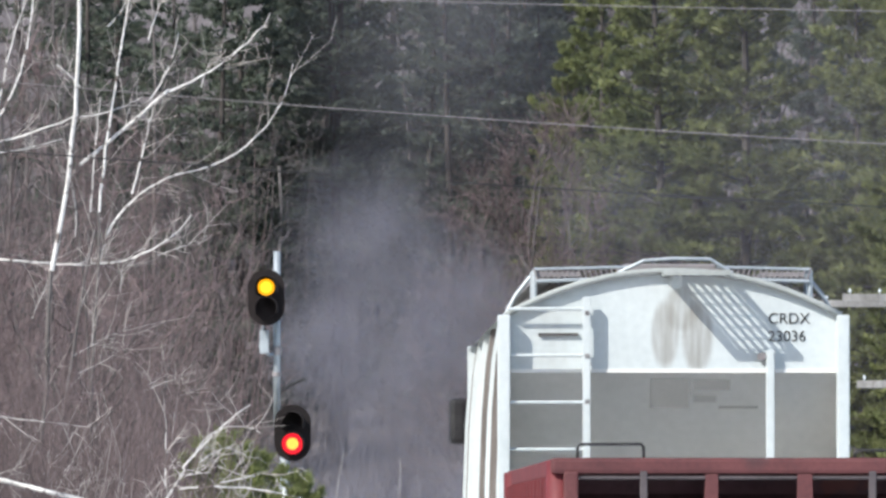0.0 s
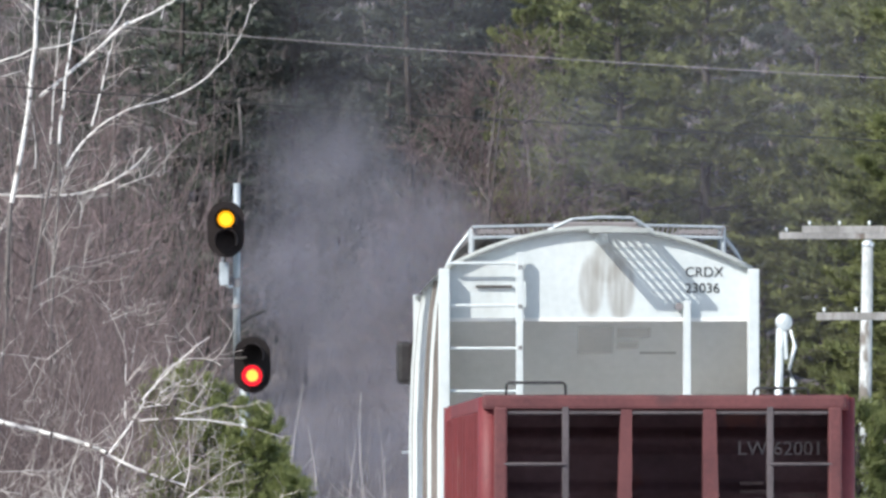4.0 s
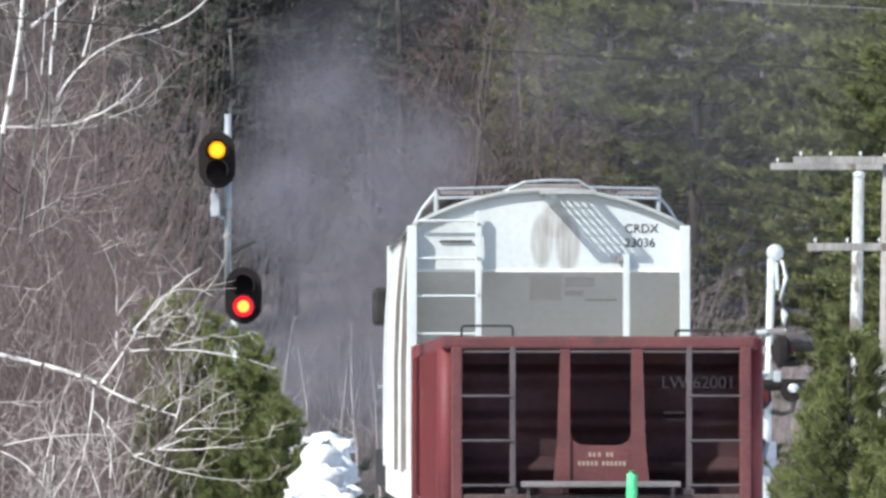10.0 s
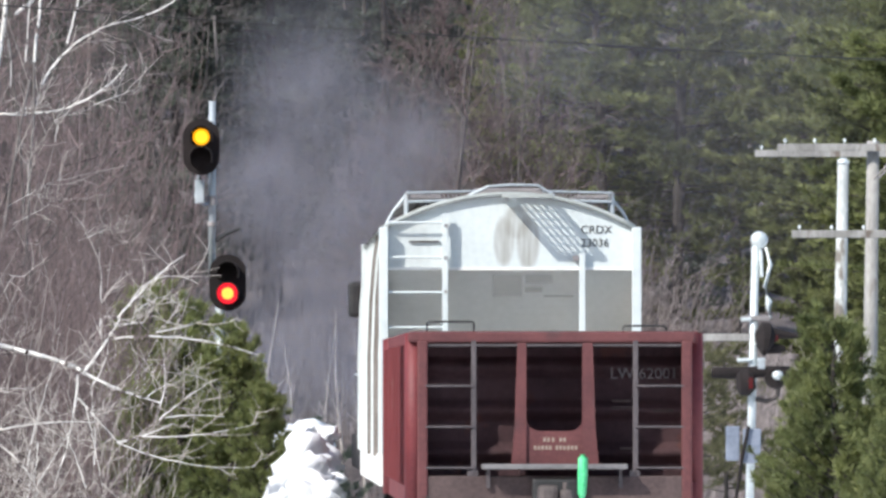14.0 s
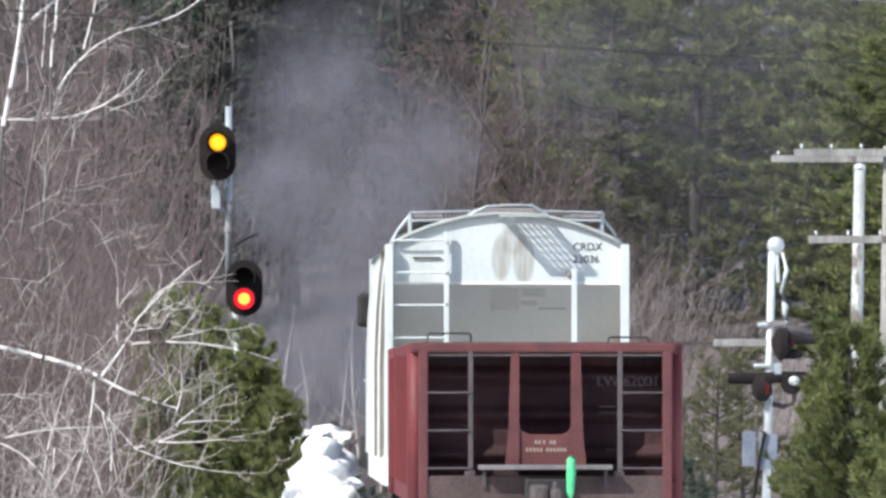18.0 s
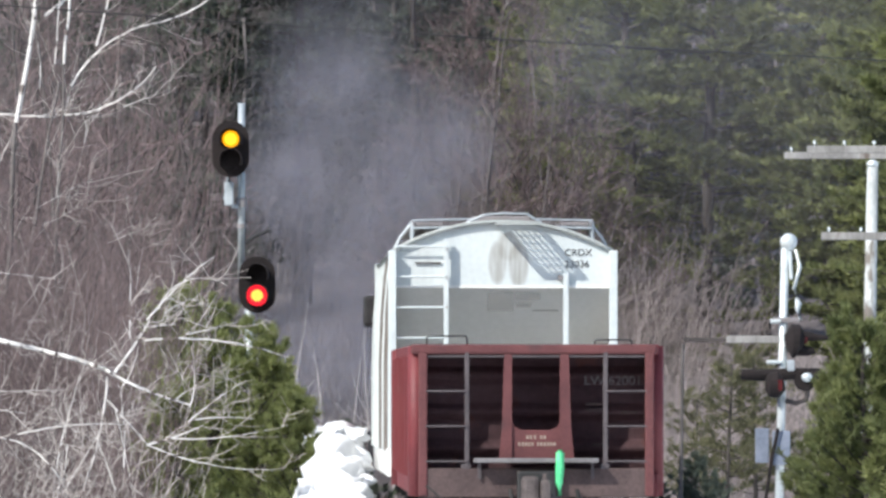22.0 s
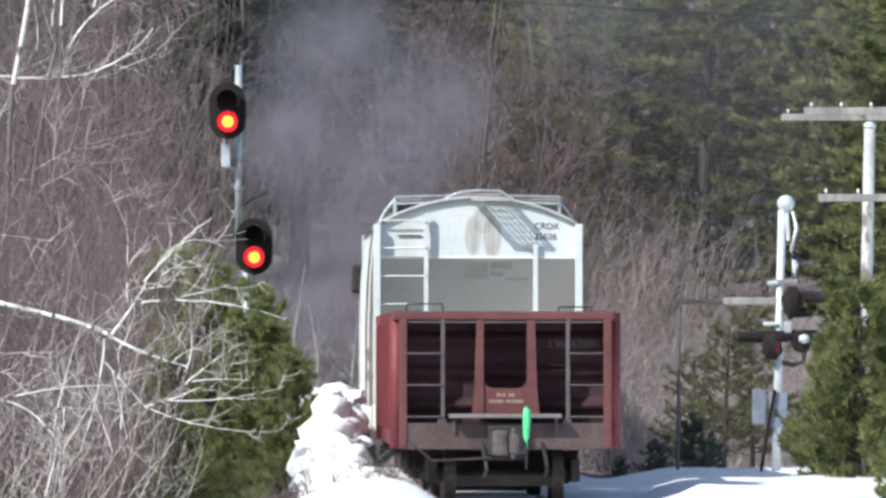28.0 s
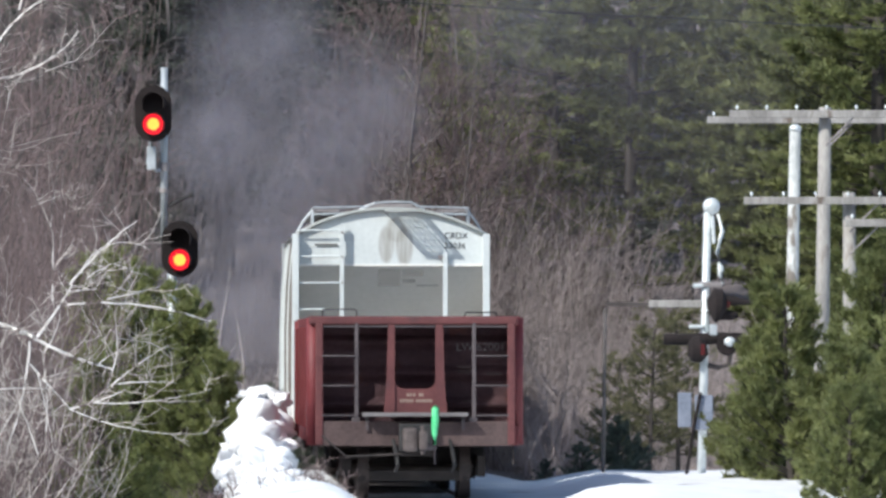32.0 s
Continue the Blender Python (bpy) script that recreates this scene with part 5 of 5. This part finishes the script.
put(OLIVE_BUSH, [(3.6, 188, 0.92, 150), (4.15, 189, 0.98, 30), (3.1, 190, 0.74, 80)], used)


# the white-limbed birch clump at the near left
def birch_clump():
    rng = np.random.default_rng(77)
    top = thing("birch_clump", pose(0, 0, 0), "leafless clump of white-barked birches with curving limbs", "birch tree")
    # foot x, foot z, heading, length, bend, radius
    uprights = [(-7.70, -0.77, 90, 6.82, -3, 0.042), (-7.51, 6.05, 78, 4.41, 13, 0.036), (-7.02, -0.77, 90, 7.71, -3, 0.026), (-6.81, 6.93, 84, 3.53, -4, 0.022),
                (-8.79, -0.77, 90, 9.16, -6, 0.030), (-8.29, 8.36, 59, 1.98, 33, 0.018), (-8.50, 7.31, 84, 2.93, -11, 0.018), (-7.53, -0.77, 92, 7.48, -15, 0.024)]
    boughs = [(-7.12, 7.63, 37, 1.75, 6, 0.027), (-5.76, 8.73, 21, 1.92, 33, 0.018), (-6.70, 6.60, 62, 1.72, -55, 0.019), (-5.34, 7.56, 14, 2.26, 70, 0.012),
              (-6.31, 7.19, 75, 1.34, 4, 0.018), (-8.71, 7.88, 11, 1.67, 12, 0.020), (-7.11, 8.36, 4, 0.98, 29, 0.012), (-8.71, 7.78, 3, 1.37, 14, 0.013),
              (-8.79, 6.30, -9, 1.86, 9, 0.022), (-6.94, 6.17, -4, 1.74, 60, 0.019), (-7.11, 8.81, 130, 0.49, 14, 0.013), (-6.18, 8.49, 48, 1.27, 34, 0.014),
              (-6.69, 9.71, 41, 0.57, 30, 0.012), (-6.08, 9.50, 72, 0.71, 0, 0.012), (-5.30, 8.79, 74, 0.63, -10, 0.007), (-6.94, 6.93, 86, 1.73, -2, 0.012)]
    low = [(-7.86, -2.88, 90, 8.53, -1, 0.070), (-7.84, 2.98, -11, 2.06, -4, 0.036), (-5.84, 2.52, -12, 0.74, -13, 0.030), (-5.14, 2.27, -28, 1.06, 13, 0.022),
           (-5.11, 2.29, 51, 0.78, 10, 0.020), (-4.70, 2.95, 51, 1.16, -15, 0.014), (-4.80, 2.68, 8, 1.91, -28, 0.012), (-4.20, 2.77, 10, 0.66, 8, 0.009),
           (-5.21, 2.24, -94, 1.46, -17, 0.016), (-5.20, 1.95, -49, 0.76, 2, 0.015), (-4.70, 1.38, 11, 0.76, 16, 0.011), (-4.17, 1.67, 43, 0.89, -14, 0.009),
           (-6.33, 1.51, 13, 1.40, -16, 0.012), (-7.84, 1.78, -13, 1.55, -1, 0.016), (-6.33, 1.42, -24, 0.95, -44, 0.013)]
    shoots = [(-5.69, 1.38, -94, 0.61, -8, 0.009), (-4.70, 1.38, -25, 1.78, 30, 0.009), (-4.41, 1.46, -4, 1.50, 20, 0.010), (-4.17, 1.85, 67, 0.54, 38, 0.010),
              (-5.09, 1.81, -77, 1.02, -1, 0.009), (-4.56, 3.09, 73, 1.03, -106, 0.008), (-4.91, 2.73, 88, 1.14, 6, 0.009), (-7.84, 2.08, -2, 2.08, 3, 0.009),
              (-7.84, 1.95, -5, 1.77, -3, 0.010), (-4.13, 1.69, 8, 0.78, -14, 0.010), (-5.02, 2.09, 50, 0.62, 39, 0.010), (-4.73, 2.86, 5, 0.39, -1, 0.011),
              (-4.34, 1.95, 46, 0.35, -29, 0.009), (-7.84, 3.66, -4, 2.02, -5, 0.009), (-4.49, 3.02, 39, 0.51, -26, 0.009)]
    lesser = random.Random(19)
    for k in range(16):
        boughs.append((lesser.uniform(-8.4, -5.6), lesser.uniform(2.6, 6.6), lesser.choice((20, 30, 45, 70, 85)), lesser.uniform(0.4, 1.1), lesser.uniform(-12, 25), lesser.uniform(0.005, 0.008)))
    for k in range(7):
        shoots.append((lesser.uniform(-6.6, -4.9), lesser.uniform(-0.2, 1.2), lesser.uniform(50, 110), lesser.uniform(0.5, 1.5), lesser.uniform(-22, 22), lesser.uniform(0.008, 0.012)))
    Ps = []
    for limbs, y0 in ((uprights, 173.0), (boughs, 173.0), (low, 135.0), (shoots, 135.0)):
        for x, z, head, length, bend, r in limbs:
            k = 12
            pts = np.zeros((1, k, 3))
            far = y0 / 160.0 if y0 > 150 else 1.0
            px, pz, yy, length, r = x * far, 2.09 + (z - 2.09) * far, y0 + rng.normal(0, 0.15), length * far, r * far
            pts[0, 0] = (px, yy, pz)
            for i in range(1, k):
                a = math.radians(head + bend * (i - 0.5) / (k - 1) + (4 if i % 2 else -4) * rng.random())
                px += math.cos(a) * length / (k - 1)
                pz += math.sin(a) * length / (k - 1)
                pts[0, i] = (px, yy + 0.02 * i * rng.normal(), pz)
            end = 0.8 if r >= 0.024 else 0.5 if r > 0.01 else 0.25
            V, F = stems(pts, np.linspace(r, r * end, k)[None, :], 7)
            low_stem = y0 > 150 and z < 0
            bark = BARK if low_stem else BIRCH
            part("limb", fast_mesh("limb", V, F, bark), bark, top, "dark lower birch stem" if low_stem else "white birch limb")
            Ps.append(pts)
    P = np.concatenate(Ps)
    high = P[P[:, 0, 1] > 150]
    high = high[high[:, -1, 2] > 3.0]
    b1, d1, t = children(rng, P[P[:, 0, 1] < 150], 4, 0.5, 0.25, 1.0)
    b2, d2, t = children(rng, high, 6, 0.42, 0.3, 1.0)
    b2, d2 = b2[b2[:, 2] > 4.0], d2[b2[:, 2] > 4.0]
    b, d = np.concatenate([b1, b2]), np.concatenate([d1, d2])
    P2 = grow(rng, b, d, np.concatenate([rng.uniform(0.2, 0.75, len(b1)), rng.uniform(0.3, 1.25, len(b2))]), 6, 0.5, 0.10)
    P2 = P2[P2[:, 0, 2] > -0.3]
    b, d, t = children(rng, P2, 3, 0.55, 0.2, 1.0)
    P3 = grow(rng, b, d, rng.uniform(0.15, 0.45, len(b)), 4, 0.3, 0.12)
    V2, F2 = stems(P2, np.tile(np.linspace(0.006, 0.003, 6), (len(P2), 1)), 3)
    V3, F3 = stems(P3, np.tile(np.linspace(0.0035, 0.002, 4), (len(P3), 1)), 3)
    part("twig_spray", fast_mesh("twig_spray", np.concatenate([V2, V3]), np.concatenate([F2, F3 + len(V2)]), TWIG_PALE), TWIG_PALE, top, "fine pale twigs")["kind"] = "stuff"


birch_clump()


def thicket(name, n, x0, x1, y0, y1, hmin, hmax, material, seed, label, r=0.008, clear=None, lean=0.55, wobble=0.09, side=(0.3, 1.1), shoots=5):
    """Countless thin upright stems with side shoots."""
    rng = np.random.default_rng(seed)
    nest = np.stack([rng.uniform(x0, x1, max(6, n // 5)), rng.uniform(y0, y1, max(6, n // 5)), np.zeros(max(6, n // 5))], axis=1)
    base = nest[rng.integers(0, len(nest), n)] + rng.normal(0, 1, (n, 3)) * np.array([0.22, 0.5, 0.0])
    base[:, 2] = [ground_z(x, y) - 0.1 for x, y, _ in base]
    P = grow(rng, base, np.stack([rng.normal(0.12, lean, n), rng.normal(0, lean, n), np.ones(n)], axis=1), rng.uniform(hmin, hmax, n), 6, 0.1, wobble)
    if clear is not None:
        P = P[(P[:, :, 0] / P[:, :, 1]).max(axis=1) < clear]
    b, d, t = children(rng, P, shoots, 0.6, 0.25, 1.0)
    P2 = grow(rng, b, d, rng.uniform(*side, len(b)), 4, 0.5, 0.04 + wobble)
    if clear is not None:
        P2 = P2[(P2[:, :, 0] / P2[:, :, 1]).max(axis=1) < clear]
    V1, F1 = stems(P, np.tile(np.linspace(r * 1.6, r * 0.6, 6), (len(P), 1)), 3)
    V2, F2 = stems(P2, np.tile(np.linspace(r * 0.75, r * 0.4, 4), (len(P2), 1)), 3)
    ob = new(name, fast_mesh(name, np.concatenate([V1, V2]), np.concatenate([F1, F2 + len(V1)]), material))
    return tagged(ob, label, name, kind="stuff")


thicket("brush", 2600, -9.8, -5.2, 147, 176, 1.6, 6.6, TWIG, 1, "dense brown leafless brush along the line", 0.0052, -0.0285, 0.42, 0.13, (0.2, 0.8), 6)
thicket("brush", 650, -12.5, -5.4, 178, 204, 5.0, 10.5, TWIG, 11, "tall mauve-brown leafless saplings behind the brush", 0.006, -0.0262, 0.22, 0.09, (0.4, 1.2), 8)
# pale colour here puts sun highlights into the brown brush
thicket("brush", 170, -9.5, -4.6, 143, 160, 0.8, 3.4, TWIG_PALE, 6, "twigs among the brush, coloured pale as if sunlit", 0.0052, -0.0290, 0.6, 0.14, (0.2, 0.7))
thicket("brush", 110, -9.3, -5.0, 146, 162, 2.0, 5.5, TWIG_PALE, 8, "tall pale saplings with forked white twigs", 0.0048, -0.0270, 0.45, 0.13, (0.15, 0.55), 9)
thicket("brush", 130, -9.5, -5.0, 145, 160, 1.5, 5.2, TWIG_MAUVE, 12, "curling mauve-grey leafless shoots", 0.0048, -0.0270, 0.6, 0.16, (0.15, 0.5), 8)
thicket("brush", 900, -12, 4, 202, 226, 2.5, 8.0, TWIG_FAR, 3, "grey-brown leafless undergrowth at the wood's edge", 0.0075, None, 0.25, 0.08)
thicket("brush", 1300, -0.8, 3.1, 204, 211, 1.4, 5.4, TWIG_MAUVE, 4, "mauve-brown leafless brush beside the line", 0.006, None, 0.35, 0.10)
thicket("brush", 700, 3.0, 6.6, 203, 209, 0.8, 2.9, TWIG_MAUVE, 14, "mauve-brown leafless brush behind the crossing", 0.006, None, 0.35, 0.10)
thicket("brush", 700, 1.6, 5.8, 190, 204, 0.8, 3.4, TWIG_MAUVE, 5, "low brown leafless brush beyond the snow", 0.006, None, 0.4, 0.12)
thicket("weeds", 260, -3.3, -1.75, 148.5, 154, 0.25, 0.75, TWIG, 9, "brown dead weeds poking through the snow", 0.006, None, 0.6, 0.15, (0.1, 0.3))


# ---- thin blue-grey exhaust smoke beyond the signal, and added distance haze ----
def smoke_puffs():
    rr = random.Random(17)
    puffs = []
    # the VEIL puff and the one at y 229 are haze added to lift dark woods
    for k, (x, y, z, r, mat) in enumerate(((-3.9, 186, 2.4, 2.0, SMOKE), (-1.9, 188, 2.6, 1.8, SMOKE), (-2.9, 190, 4.9, 2.1, SMOKE), (-4.3, 192, 5.6, 1.3, SMOKE), (-3.4, 194, 7.4, 1.9, SMOKE),
                                           (-1.75, 196, 6.4, 1.6, SMOKE), (-2.4, 229, 12.5, 4.0, HAZE), (4.9, 200, 8.8, 6.4, VEIL), (0.9, 207, 8.4, 1.9, HAZE))):
        bm = bmesh.new()
        add_ball(bm, (0, 0, 0), 0.98, 3, (1, 1, 1), 0.25, k)
        me = bpy.data.meshes.new("smoke_puff")
        bm.to_mesh(me)
        bm.free()
        me.materials.append(mat)
        me.polygons.foreach_set("use_smooth", [True] * len(me.polygons))
        o = tagged(new("smoke_puff", me), "thin blue-grey puff of exhaust smoke and added distance haze", "smoke", "smoke puffs")
        o.scale = (r, r * 0.5, r * 1.1)
        puffs.append((o, x, y, z, rr.uniform(-0.006, 0.01), rr.uniform(0.0, 0.012), rr.uniform(-25, 25)))
    return puffs


PUFFS = smoke_puffs()


def motions():
    # the train draws away along the track at a steady 2.36 m/s
    heading = math.degrees(math.atan(0.0252))
    for car, lead in ((GONDOLA, 0.0), (HOPPER, 17.5), (ENGINE, 35.6)):
        rows = []
        for k in range(17):
            t = 2.0 * k
            y = 79.7 + 2.36 * t + lead
            rows.append((t, pose(track_x(y), y, track_z(y), 0, 0, heading)))
        walk(car, rows)
    # the smoke and haze drift and turn slowly
    for o, x, y, z, vx, vz, turn in PUFFS:
        walk(o, [(t, pose(x + vx * t, y, z + vz * t, 0, turn * t / 32, 0)) for t in (0.0, 8.0, 16.0, 24.0, 32.0)])
    # the upper signal head drops from amber to red
    low, high = (-0.155, -0.465, 5.995), (-0.155, -0.465, 6.315)
    walk(SHUTTER, [(0.0, pose(*low)), (27.4, pose(*low)), (27.6, pose(*high)), (32.0, pose(*high))])


motions()
